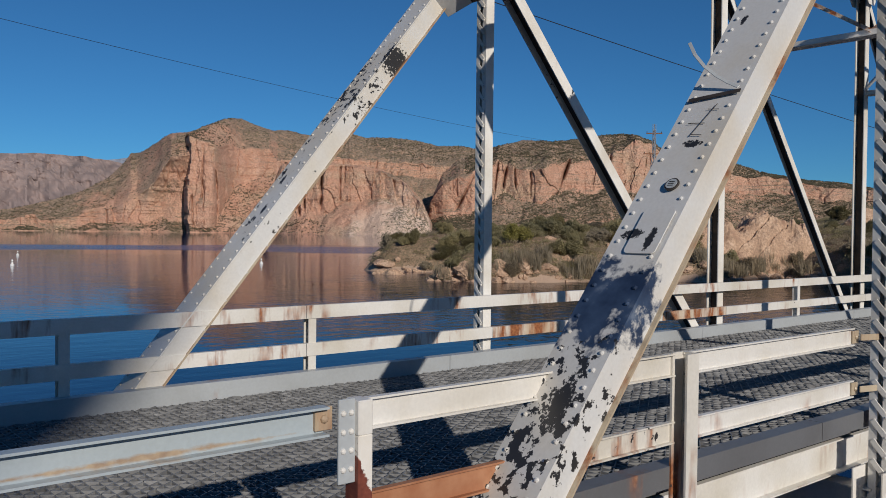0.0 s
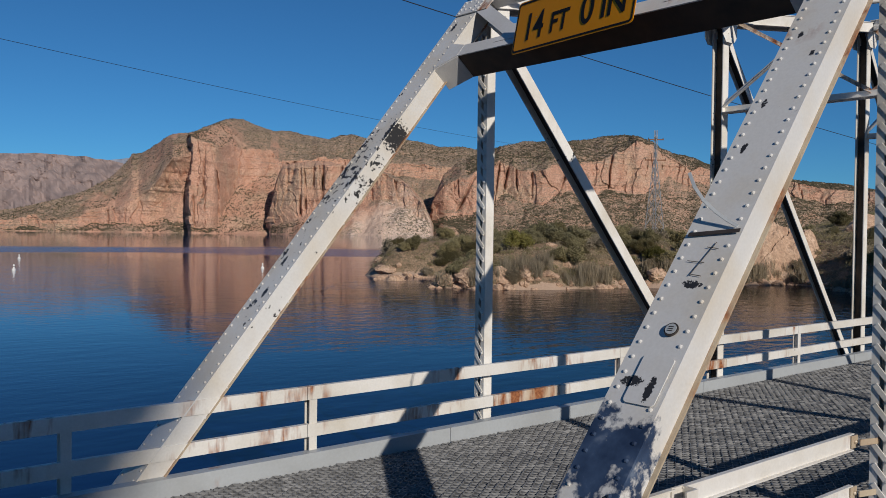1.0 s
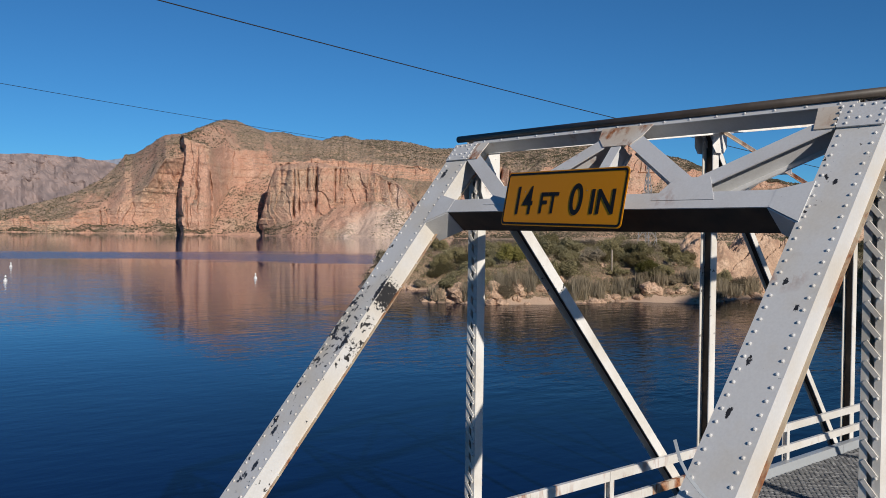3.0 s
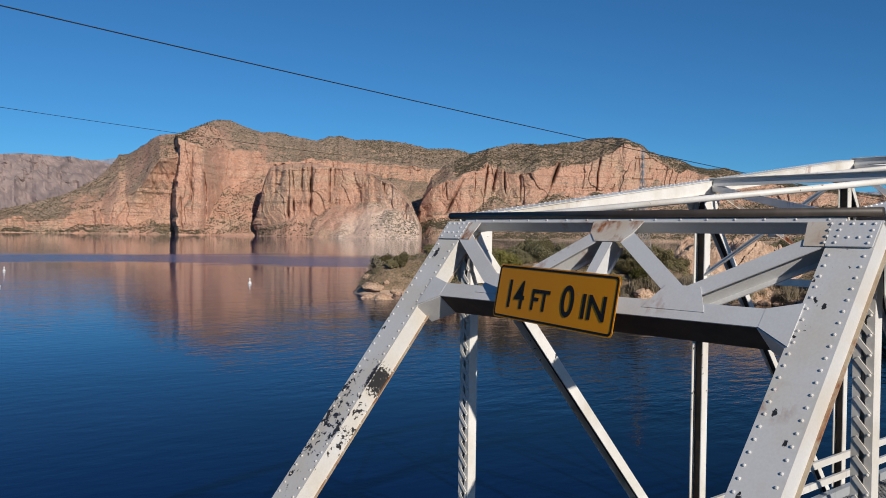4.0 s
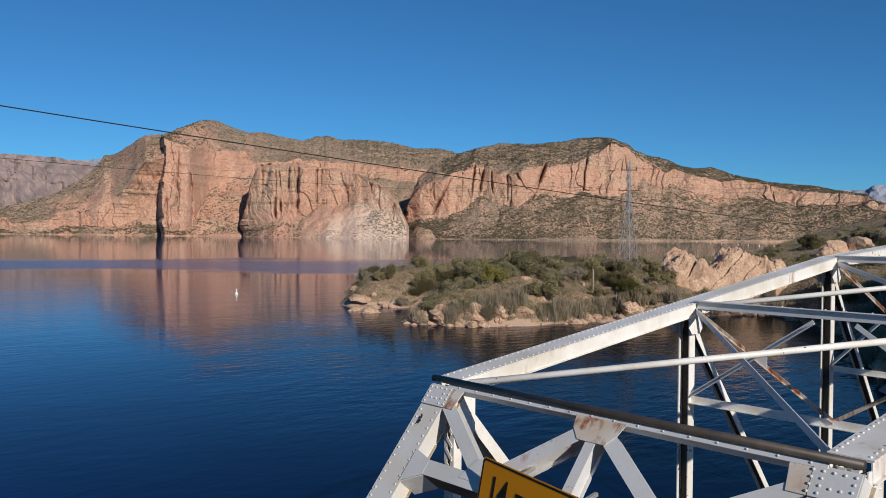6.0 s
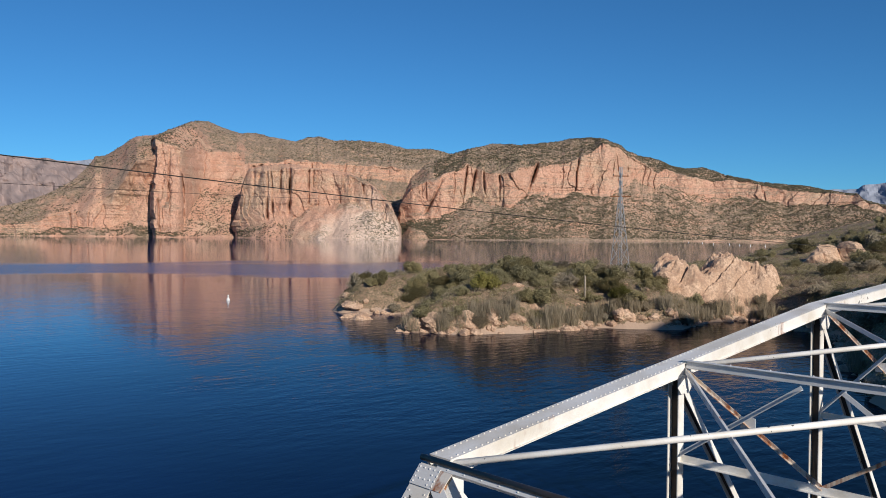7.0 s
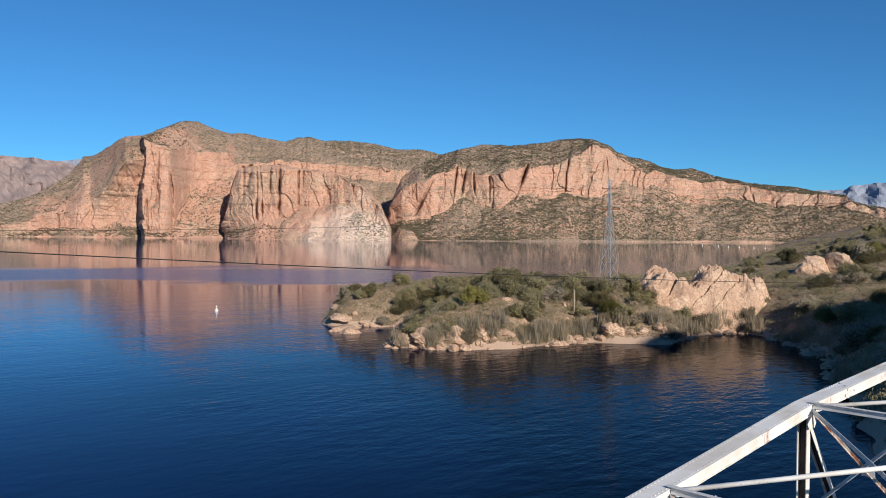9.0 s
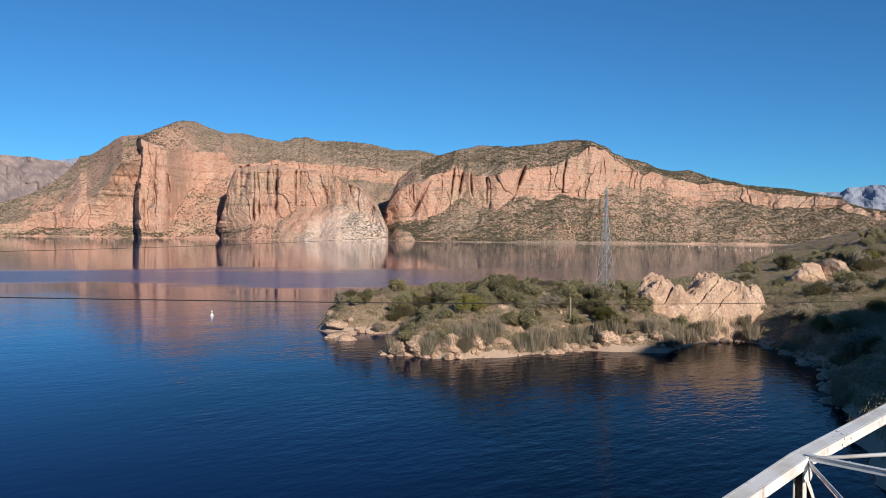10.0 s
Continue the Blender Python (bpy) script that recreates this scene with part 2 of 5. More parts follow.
def mountain_mat():
    """Red tuff cliffs where it is steep, tan scree with scrub where it is not."""
    k = Mat("desert_mountain", 0.95)
    sep = k.t.nodes.new("ShaderNodeSeparateXYZ")
    k.link(k.geo.outputs["True Normal"], sep.inputs[0])
    steep = k.ramp(k.math('ABSOLUTE', sep.outputs[2]), (0.42, (1, 1, 1)), (0.78, (0, 0, 0)))
    bare = k.math('ADD', k.math('MAXIMUM', k.near(FACE, 400.0), k.math('MULTIPLY', k.near(WEST_SLOPE, 300.0), 0.62)), k.math('MULTIPLY', k.math('SUBTRACT', k.noise(0.014, 6, 0.65), 0.5), 1.6))
    steep = k.math('MAXIMUM', steep, k.mask(bare, 0.32, 0.52))
    streak = k.noise(0.045, 6, 0.65, (1, 1, 0.16))
    bands = k.noise(0.055, 5, 0.6, (0.06, 0.06, 1))
    blot = k.noise(0.012, 5, 0.6)
    cliff = k.ramp(streak, (0.30, (0.48, 0.245, 0.16)), (0.45, (0.62, 0.345, 0.235)), (0.62, (0.67, 0.40, 0.285)), (0.78, (0.72, 0.48, 0.36)))
    cliff = k.mix(k.math('MULTIPLY', k.mask(bands, 0.5, 0.62), 0.5), cliff, (0.62, 0.42, 0.30))
    cliff = k.mix(k.mask(blot, 0.5, 0.66), cliff, (0.60, 0.42, 0.29))
    grit = k.noise(0.35, 5, 0.7)
    cliff = k.mix(k.mask(grit, 0.36, 0.56), (0.44, 0.25, 0.17), cliff)
    soil = k.ramp(k.noise(0.03, 6, 0.65), (0.33, (0.25, 0.18, 0.125)), (0.5, (0.34, 0.245, 0.175)), (0.68, (0.46, 0.34, 0.25)))
    soil = k.mix(k.mask(grit, 0.33, 0.6), (0.38, 0.265, 0.19), soil)
    pale = k.math('ADD', k.near(FAN, 150.0), k.math('MULTIPLY', k.math('SUBTRACT', k.noise(0.02, 5, 0.65), 0.5), 0.9))
    soil = k.mix(k.mask(pale, 0.28, 0.5), soil, (0.74, 0.57, 0.46))
    cliff = k.mix(k.mask(pale, 0.35, 0.6), cliff, (0.72, 0.52, 0.40))
    scrub = k.noise(0.22, 4, 0.6)
    cover = k.noise(0.006, 4, 0.55)
    thick = k.math('ADD', k.mask(cover, 0.3, 0.7), 0.0)
    spots = k.math('MULTIPLY', k.mask(scrub, 0.45, 0.55), k.math('ADD', k.math('MULTIPLY', thick, 0.55), 0.42))
    soil = k.mix(spots, soil, (0.15, 0.13, 0.075))
    tufts = k.math('MULTIPLY', spots, k.mask(cover, 0.46, 0.6))
    k.color(k.mix(k.math('MULTIPLY', tufts, 0.22), k.mix(steep, soil, cliff), (0.2, 0.165, 0.1)))
    h = k.math('ADD', k.math('MULTIPLY', streak, 1.0), k.math('ADD', k.math('MULTIPLY', bands, 0.6), k.math('MULTIPLY', grit, 0.8)))
    k.bump(h, 0.75, 6.0)
    return k.m


M_MOUNT = mountain_mat()
# far ranges: the haze of the air is mixed into their rock colours
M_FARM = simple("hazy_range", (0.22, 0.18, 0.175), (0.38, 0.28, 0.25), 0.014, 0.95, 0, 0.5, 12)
M_HAZE_BLUE = simple("haze_blue_range", (0.24, 0.28, 0.36), (0.33, 0.35, 0.41), 0.006, 1.0, 0, 0.1, 5)


def ground_mat():
    k = Mat("desert_ground", 0.95)
    n = k.noise(0.25, 6, 0.65)
    fine = k.noise(3.0, 5, 0.6)
    c = k.ramp(n, (0.3, (0.19, 0.125, 0.08)), (0.5, (0.32, 0.215, 0.14)), (0.7, (0.40, 0.285, 0.195)))
    c = k.mix(k.mask(fine, 0.4, 0.65), c, (0.14, 0.115, 0.07))
    pos = k.t.nodes.new("ShaderNodeSeparateXYZ")
    k.link(k.geo.outputs["Position"], pos.inputs[0])
    rim = k.math('ADD', k.math('ADD', pos.outputs[2], 4.85), k.math('MULTIPLY', k.noise(0.7, 5, 0.65), -2.4))
    c = k.mix(k.mask(rim, -0.95, -0.75), (0.42, 0.30, 0.22), c)
    k.color(c)
    k.bump(k.math('ADD', n, k.math('MULTIPLY', fine, 0.5)), 0.8, 0.25)
    return k.m


M_GROUND = ground_mat()


def water_mat():
    k = Mat("lake_water", 0.03)
    k.b.inputs["IOR"].default_value = 1.21
    body = k.ramp(k.noise(0.01, 2), (0.3, (0.0004, 0.0115, 0.085)), (0.7, (0.0005, 0.016, 0.118)))
    # long low ripples, rougher in lanes of wind
    a = k.noise(0.9, 3, 0.55, (0.55, 1.0, 1.0))
    b = k.noise(0.16, 3, 0.5, (0.5, 1.0, 1.0))
    pos = k.t.nodes.new("ShaderNodeSeparateXYZ")
    k.link(k.geo.outputs["Position"], pos.inputs[0])
    px, py = pos.outputs[0], pos.outputs[1]
    out = k.math('ADD', k.math('MULTIPLY', px, 0.545), k.math('MULTIPLY', py, 0.839))
    side = k.math('SUBTRACT', k.math('MULTIPLY', px, 0.839), k.math('MULTIPLY', py, 0.545))
    drift = k.noise(0.012, 4, 0.6, (0.8, 1.3, 1.0))
    lane_at = k.math('ADD', k.math('ADD', out, k.math('MULTIPLY', k.math('SUBTRACT', drift, 0.5), 190.0)), k.math('MULTIPLY', side, -0.12))
    lane = k.ramp(k.math('MULTIPLY', lane_at, 0.001), (0.07, (0.06, 0.06, 0.06)), (0.15, (0.2, 0.2, 0.2)), (0.19, (0.15, 0.15, 0.15)), (0.215, (0.02, 0.02, 0.02)), (0.24, (0.05, 0.05, 0.05)), (0.262, (1, 1, 1)), (0.325, (1, 1, 1)), (0.37, (0.05, 0.05, 0.05)), (0.9, (0, 0, 0)))
    lane = k.math('MULTIPLY', lane, k.ramp(k.math('ADD', k.math('MULTIPLY', side, 0.0025), 0.5), (0.5, (1, 1, 1)), (0.72, (0.12, 0.12, 0.12))))
    cove = k.math('ADD', k.near((84.0, 42.0, -4.4), 75.0), k.math('MULTIPLY', k.math('SUBTRACT', k.noise(0.05, 4, 0.6), 0.5), 0.7))
    wind = k.math('MAXIMUM', lane, k.math('MULTIPLY', k.mask(cove, 0.15, 0.5), 0.5))
    # darker body colour and weaker reflection painted over the cove to dim it
    dim_cove = k.math('ADD', k.near((92.0, 26.0, -4.4), 120.0), k.math('MULTIPLY', k.math('SUBTRACT', k.noise(0.03, 3, 0.6), 0.5), 0.4))
    k.color(k.mix(k.mask(dim_cove, 0.05, 0.55), body, (0.0003, 0.003, 0.014)))
    k.link(k.math('SUBTRACT', 0.5, k.math('MULTIPLY', k.mask(dim_cove, 0.05, 0.6), 0.36)), k.b.inputs["Specular IOR Level"])
    h = k.math('ADD', k.math('MULTIPLY', a, 0.28), k.math('MULTIPLY', b, 0.5))
    bump = k.bump(h, 0.2, 0.55)
    k.link(k.math('ADD', k.math('MULTIPLY', wind, 0.9), 0.04), bump.inputs["Strength"])
    k.gloss(k.math('ADD', k.math('MULTIPLY', wind, 0.12), 0.035))
    return k.m


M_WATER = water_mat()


# ---- mesh helpers ----
class Shape:
    """Collects chamfered boxes, rivets, tubes and plates into one mesh."""

    def __init__(self):
        self.v, self.f = [], []

    def add(self, verts, faces):
        o = len(self.v)
        self.v += [tuple(p) for p in verts]
        self.f += [tuple(i + o for i in q) for q in faces]

    def box(self, m, sx, sy, sz, c=0.004):
        """A box of the given full sizes about the pose m, edges chamfered by c."""
        hx, hy, hz = sx / 2, sy / 2, sz / 2
        c = min(c, hx * 0.45, hy * 0.45, hz * 0.45)
        pts, idx = [], {}
        for i in (-1, 1):
            for j in (-1, 1):
                for q in (-1, 1):
                    for ax in range(3):
                        p = [i * (hx - c), j * (hy - c), q * (hz - c)]
                        p[ax] = (i * hx, j * hy, q * hz)[ax]
                        idx[i, j, q, ax] = len(pts)
                        pts.append(m @ Vector(p))
        fs = []
        for ax in range(3):
            o1, o2 = [(1, 2), (2, 0), (0, 1)][ax]
            for s in (-1, 1):
                quad = []
                for a, b in ((-1, -1), (1, -1), (1, 1), (-1, 1)):
                    k = [0, 0, 0]
                    k[ax], k[o1], k[o2] = s, a, b
                    quad.append(idx[(*k, ax)])
                fs.append(quad if s > 0 else quad[::-1])
            # edges that run along ax
            for a, b in ((-1, -1), (1, -1), (1, 1), (-1, 1)):
                lo, hi = [0, 0, 0], [0, 0, 0]
                lo[ax], hi[ax] = -1, 1
                lo[o1] = hi[o1] = a
                lo[o2] = hi[o2] = b
                e = [idx[(*lo, o1)], idx[(*hi, o1)], idx[(*hi, o2)], idx[(*lo, o2)]]
                fs.append(e if a * b < 0 else e[::-1])
        for i in (-1, 1):
            for j in (-1, 1):
                for q in (-1, 1):
                    t = [idx[i, j, q, 0], idx[i, j, q, 1], idx[i, j, q, 2]]
                    fs.append(t if i * j * q > 0 else t[::-1])
        self.add(pts, fs)

    def bar(self, p0, p1, w, d, u=(0, 1, 0), off=(0, 0), c=0.004):
        """A bar from p0 to p1: w across along u, d deep; off shifts it along u and along its depth."""
        m, length = along(p0, p1, u)
        self.box(m @ Matrix.Translation((off[0], off[1], length / 2)), w, d, length, c)

    def tube(self, pts, r, sides=10, closed=True):
        rings = []
        for i, p in enumerate(pts):
            p = Vector(p)
            a = Vector(pts[max(i - 1, 0)])
            b = Vector(pts[min(i + 1, len(pts) - 1)])
            t = (b - a).normalized()
            e = t.orthogonal().normalized() if abs(t.z) > 0.95 else t.cross(Vector((0, 0, 1))).normalized()
            g = t.cross(e)
            rr = r[i] if isinstance(r, (list, tuple)) else r
            rings.append([p + rr * (math.cos(2 * math.pi * s / sides) * e + math.sin(2 * math.pi * s / sides) * g) for s in range(sides)])
        fs = []
        for i in range(len(rings) - 1):
            for s in range(sides):
                n = (s + 1) % sides
                fs.append((i * sides + s, i * sides + n, (i + 1) * sides + n, (i + 1) * sides + s)[::-1])
        if closed:
            fs.append(tuple(range(sides)))
            fs.append(tuple(range((len(rings) - 1) * sides, len(rings) * sides))[::-1])
        self.add([p for ring in rings for p in ring], fs)

    def rivet(self, p, n, r=0.016):
        """A button-headed rivet at p, on a face with the normal n."""
        n = Vector(n).normalized()
        e = n.orthogonal().normalized()
        g = n.cross(e)
        p = Vector(p)
        pts, k = [], 7
        for hh, rr in ((0.0, 1.0), (0.45, 0.88), (0.78, 0.5)):
            for s in range(k):
                a = 2 * math.pi * s / k
                pts.append(p + n * (hh * r) + (math.cos(a) * e + math.sin(a) * g) * (rr * r))
        pts.append(p + n * (0.88 * r))
        fs = []
        for i in range(2):
            for s in range(k):
                q = (s + 1) % k
                fs.append((i * k + s, i * k + q, (i + 1) * k + q, (i + 1) * k + s))
        for s in range(k):
            fs.append((2 * k + s, 2 * k + (s + 1) % k, 3 * k))
        self.add(pts, fs)

    def profile(self, m, ring, length):
        """A section of any outline, in the pose's own x and y, drawn out along its z."""
        if sum(ring[i][0] * ring[(i + 1) % len(ring)][1] - ring[(i + 1) % len(ring)][0] * ring[i][1] for i in range(len(ring))) < 0:
            ring = ring[::-1]
        k = len(ring)
        pts = [m @ Vector((x, y, z)) for z in (0, length) for x, y in ring]
        fs = [tuple(range(k))[::-1], tuple(range(k, 2 * k))]
        fs += [(i, (i + 1) % k, (i + 1) % k + k, i + k) for i in range(k)]
        self.add(pts, fs)

    def plate(self, pts, normal, thick):
        """A flat plate with the outline pts, extruded back from its face."""
        n = Vector(normal).normalized() * thick
        pts = [Vector(p) for p in pts]
        area = sum((pts[i] - pts[0]).cross(pts[i + 1] - pts[0]).dot(n) for i in range(1, len(pts) - 1))
        if area < 0:
            pts = pts[::-1]
        k = len(pts)
        back = [p - n for p in pts]
        fs = [tuple(range(k)), tuple(range(k, 2 * k))[::-1]]
        fs += [(i, i + k, (i + 1) % k + k, (i + 1) % k) for i in range(k)]
        self.add(pts + back, fs)


def along(p0, p1, u=(0, 1, 0)):
    """The pose at p0 with z towards p1 and x as near to u as can be; and the length."""
    p0, p1 = Vector(p0), Vector(p1)
    z = (p1 - p0).normalized()
    x = (Vector(u) - z * Vector(u).dot(z)).normalized()
    y = z.cross(x)
    m = Matrix((x, y, z)).transposed().to_4x4()
    m.translation = p0
    return m, (p1 - p0).length


def mesh_of(name, s, material, smooth=False):
    me = bpy.data.meshes.new(name)
    me.from_pydata(s.v, [], s.f)
    me.materials.append(material)
    if smooth:
        me.polygons.foreach_set("use_smooth", [True] * len(me.polygons))
    me.update()
    return me


def part(name, s, material, parent=None, label="", smooth=False, kind=""):
    ob = new(name, mesh_of(name, s, material, smooth))
    ob.parent = parent
    tagged(ob, label=label, kind=kind)
    return ob


def array_mesh(name, verts, faces, material, smooth=True):
    """A mesh from numpy arrays: verts (n, 3), faces (m, 3 or 4)."""
    me = bpy.data.meshes.new(name)
    k = faces.shape[1]
    me.vertices.add(len(verts))
    me.vertices.foreach_set("co", np.asarray(verts, dtype=np.float32).ravel())
    me.loops.add(faces.size)
    me.loops.foreach_set("vertex_index", faces.astype(np.int32).ravel())
    me.polygons.add(len(faces))
    me.polygons.foreach_set("loop_start", np.arange(0, faces.size, k, dtype=np.int32))
    me.materials.append(material)
    me.update(calc_edges=True)
    me.polygons.foreach_set("use_smooth", np.full(len(me.polygons), smooth, dtype=bool))
    me.validate()
    return me


def grid_faces(rows, cols):
    i = np.arange(rows - 1)[:, None] * cols + np.arange(cols - 1)[None, :]
    return np.stack([i, i + 1, i + cols + 1, i + cols], axis=-1).reshape(-1, 4)


def lattice_noise(x, y, seed):
    """Smooth value noise on arrays."""
    xi, yi = np.floor(x).astype(np.int64), np.floor(y).astype(np.int64)
    fx, fy = x - xi, y - yi
    fx, fy = fx * fx * (3 - 2 * fx), fy * fy * (3 - 2 * fy)

    def h(a, b):
        n = (a * 374761393 + b * 668265263 + seed * 1274126177) & 0xFFFFFFFF
        n = ((n ^ (n >> 13)) * 1103515245) & 0xFFFFFFFF
        return ((n ^ (n >> 16)) & 0xFFFF) / 65535.0

    return (h(xi, yi) * (1 - fx) + h(xi + 1, yi) * fx) * (1 - fy) + (h(xi, yi + 1) * (1 - fx) + h(xi + 1, yi + 1) * fx) * fy


def fractal(x, y, seed, octaves=5, gain=0.5):
    out, amp, tot = 0.0, 1.0, 0.0
    for o in range(octaves):
        out = out + amp * (lattice_noise(x * 2 ** o, y * 2 ** o, seed + o) - 0.5)
        tot += amp
        amp *= gain
    return out / tot * 2


WATER = -4.4

# ---- water ----
s = Shape()
s.add([(-4800, -4800, WATER), (4800, -4800, WATER), (4800, 4800, WATER), (-4800, 4800, WATER)], [(0, 1, 2, 3)])
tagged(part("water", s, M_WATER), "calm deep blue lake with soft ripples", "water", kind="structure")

# ---- mountains across the lake ----
EYE = Vector((-2.9, -1.8, 11.1))
# outlines of the massifs as bearing and elevation seen from over the bridge approach
WEST = dict(
    sky=[(8, 0.3), (11.43, 0.51), (13.96, 0.99), (15.72, 1.5), (17.23, 1.98), (18.78, 2.89), (19.73, 3.89), (20.11, 4.46), (20.69, 4.52), (21.34, 4.86), (22.48, 5.61), (23.65, 5.75), (26, 5.9)],
    top=[(8, 0.1), (11.43, 0.19), (15.73, 0.3), (18.79, 0.9), (20.38, 1.6), (21.5, 2.6), (22.5, 4.3), (26, 4.6)],
    foot=[(8, -0.2), (11.43, -0.13), (15.73, -0.31), (18.79, 0.0), (20.38, 0.09), (22.01, 0.3), (22.51, 0.1), (26, 0.0)],
    shore=[(8, 1830), (15, 1760), (20, 1690), (22.4, 1665), (26, 1665)], lean=62)
PEAK = dict(
    sky=[(23.31, 5.8), (23.65, 5.88), (24.32, 6.2), (25.34, 6.67), (26.03, 6.92), (26.89, 6.96), (27.42, 6.7), (28.83, 6.26), (29.9, 6.3), (30.98, 6.05), (32.44, 5.8), (33.17, 6.08),
         (33.9, 6.18), (35.01, 5.95), (36.87, 5.96), (38.37, 5.81), (39.88, 5.46), (41.58, 5.49), (42.72, 5.17), (47, 5.0)],
    top=[(23.31, 5.6), (23.65, 5.7), (24.33, 5.56), (25.35, 5.18), (26.38, 5.22), (27.43, 5.12), (28.67, 4.95), (29.21, 4.2), (30.64, 4.54), (32.45, 4.7), (34.66, 4.46), (36.89, 4.29), (47, 4.2)],
    foot=[(23.35, -0.33), (24.7, -0.25), (25.24, 0.1), (25.9, 1.6), (26.74, 2.7), (28.14, 3.4), (28.85, 3.6), (30.64, 3.8), (32.46, 3.96), (34.66, 3.79), (36.9, 3.69), (39.15, 3.5), (47, 3.5)],
    shore=[(23.2, 1600), (27.8, 1610), (30, 1640), (47, 1700)])
BUTTRESS = dict(
    sky=[(28.38, 0.34), (28.59, 1.19), (28.86, 2.29), (29.28, 3.77), (29.49, 4.03), (30.28, 4.2), (32.09, 4.32), (33.55, 4.1), (34.66, 3.98), (36.15, 3.79), (37.65, 2.92), (38.72, 1.84), (39.18, 0.79), (39.76, -0.49)],
    top=[(28.38, 0.31), (28.59, 1.08), (28.86, 2.18), (29.28, 3.66), (29.49, 3.95), (30.28, 4.09), (32.09, 4.17), (33.56, 3.95), (34.66, 3.87), (36.15, 3.64), (37.66, 2.73), (38.72, 1.62), (39.18, 0.57), (39.76, -0.56)],
    foot=[(28.38, 0.2), (28.7, 0.35), (30.31, 0.52), (32.12, 0.84), (33.21, 1.35), (34.31, 1.8), (35.42, 1.95), (36.54, 1.7), (37.67, 1.15), (38.73, 0.5), (39.19, 0.11), (39.76, -0.6)],
    shore=[(28.3, 1590), (28.9, 1560), (30, 1500), (33, 1450), (36, 1400), (38.4, 1420), (39.8, 1440)])
EAST = dict(
    sky=[(38.88, 0.34), (39.1, 0.98), (39.54, 2.31), (40.09, 3.52), (41.03, 4.36), (42.72, 5.17), (44.04, 5.45), (45.54, 5.87), (47.43, 5.73), (49.3, 5.93), (51.16, 6.18), (52.63, 6.18), (53.92, 5.69), (54.48, 5.1),
         (55.93, 4.87), (57.19, 4.28), (58.08, 4.13), (59.13, 4.19), (60.53, 3.71), (61.9, 3.42), (62.58, 3.23), (65.23, 2.93), (66.84, 2.64), (68.1, 2.43), (68.41, 2.09), (69.34, 1.81), (70.49, 1.64), (76, 1.4), (92, 0.6)],
    top=[(38.88, 0.26), (39.1, 0.87), (39.54, 2.19), (40.1, 2.92), (41.04, 3.38), (42.17, 3.85), (43.67, 4.32), (44.81, 4.22), (45.95, 3.82), (47.08, 4.09), (48.57, 4.43), (51.18, 4.74), (52.28, 5.48), (52.82, 5.99),
         (53.93, 5.54), (54.48, 4.95), (55.94, 3.99), (57.19, 3.95), (58.08, 3.77), (59.49, 3.32), (60.6, 3.46), (61.9, 3.24), (63.25, 2.88), (65.23, 2.69), (66.84, 2.47), (68.1, 2.29), (68.42, 1.95), (70.49, 1.54), (92, 0.5)],
    foot=[(38.89, 0.11), (39.11, 0.34), (40.69, 0.59), (42.2, 1.02), (43.7, 1.98), (44.27, 2.29), (45.6, 1.93), (46.73, 1.79), (47.85, 2.33), (49.35, 2.45), (51.21, 2.58), (53.42, 2.59), (53.96, 3.18), (54.86, 3.92),
          (55.95, 3.26), (57.21, 3.15), (58.1, 2.82), (59.51, 2.6), (61.92, 2.31), (63.27, 1.95), (66.85, 1.85), (68.11, 1.61), (68.43, 1.4), (70.5, 1.2), (92, 0.4)],
    shore=[(38.8, 1560), (40, 1500), (44, 1450), (48.4, 1470), (54, 1530), (60, 1680), (66, 1750), (92, 1800)])
# cracks: bearing, lowest and highest elevation, lean, width, depth
CRACKS = [(24.45, 1.6, 5.2, 0.0, 0.07, 14), (25.35, 0.2, 3.7, -0.05, 0.07, 15), (23.85, -0.3, 2.0, 0.0, 0.05, 10), (29.75, 2.0, 4.2, 0.0, 0.09, 18), (30.1, 2.6, 4.3, 0.22, 0.12, 24), (30.6, 0.6, 4.2, 0.0, 0.06, 15),
          (30.9, 1.0, 4.3, -0.05, 0.05, 12), (31.45, 2.4, 4.3, 0.03, 0.05, 11), (32.05, 0.9, 4.4, 0.0, 0.08, 20), (33.3, 1.6, 4.1, 0.0, 0.06, 14), (33.6, 2.8, 4.0, 0.0, 0.05, 10), (43.72, 2.2, 4.4, 0.1, 0.06, 14),
          (44.3, 2.4, 4.3, 0.15, 0.08, 14), (45.0, 2.2, 4.3, -0.1, 0.06, 12), (46.0, 1.9, 3.9, 0.0, 0.07, 15), (48.1, 2.0, 4.6, 0.36, 0.1, 26), (51.1, 2.6, 4.9, 0.12, 0.06, 14), (41.6, 1.0, 3.6, 0.5, 0.09, 14)]


def curve_at(pairs, az):
    p = np.array(pairs)
    return np.interp(az, p[:, 0], p[:, 1])


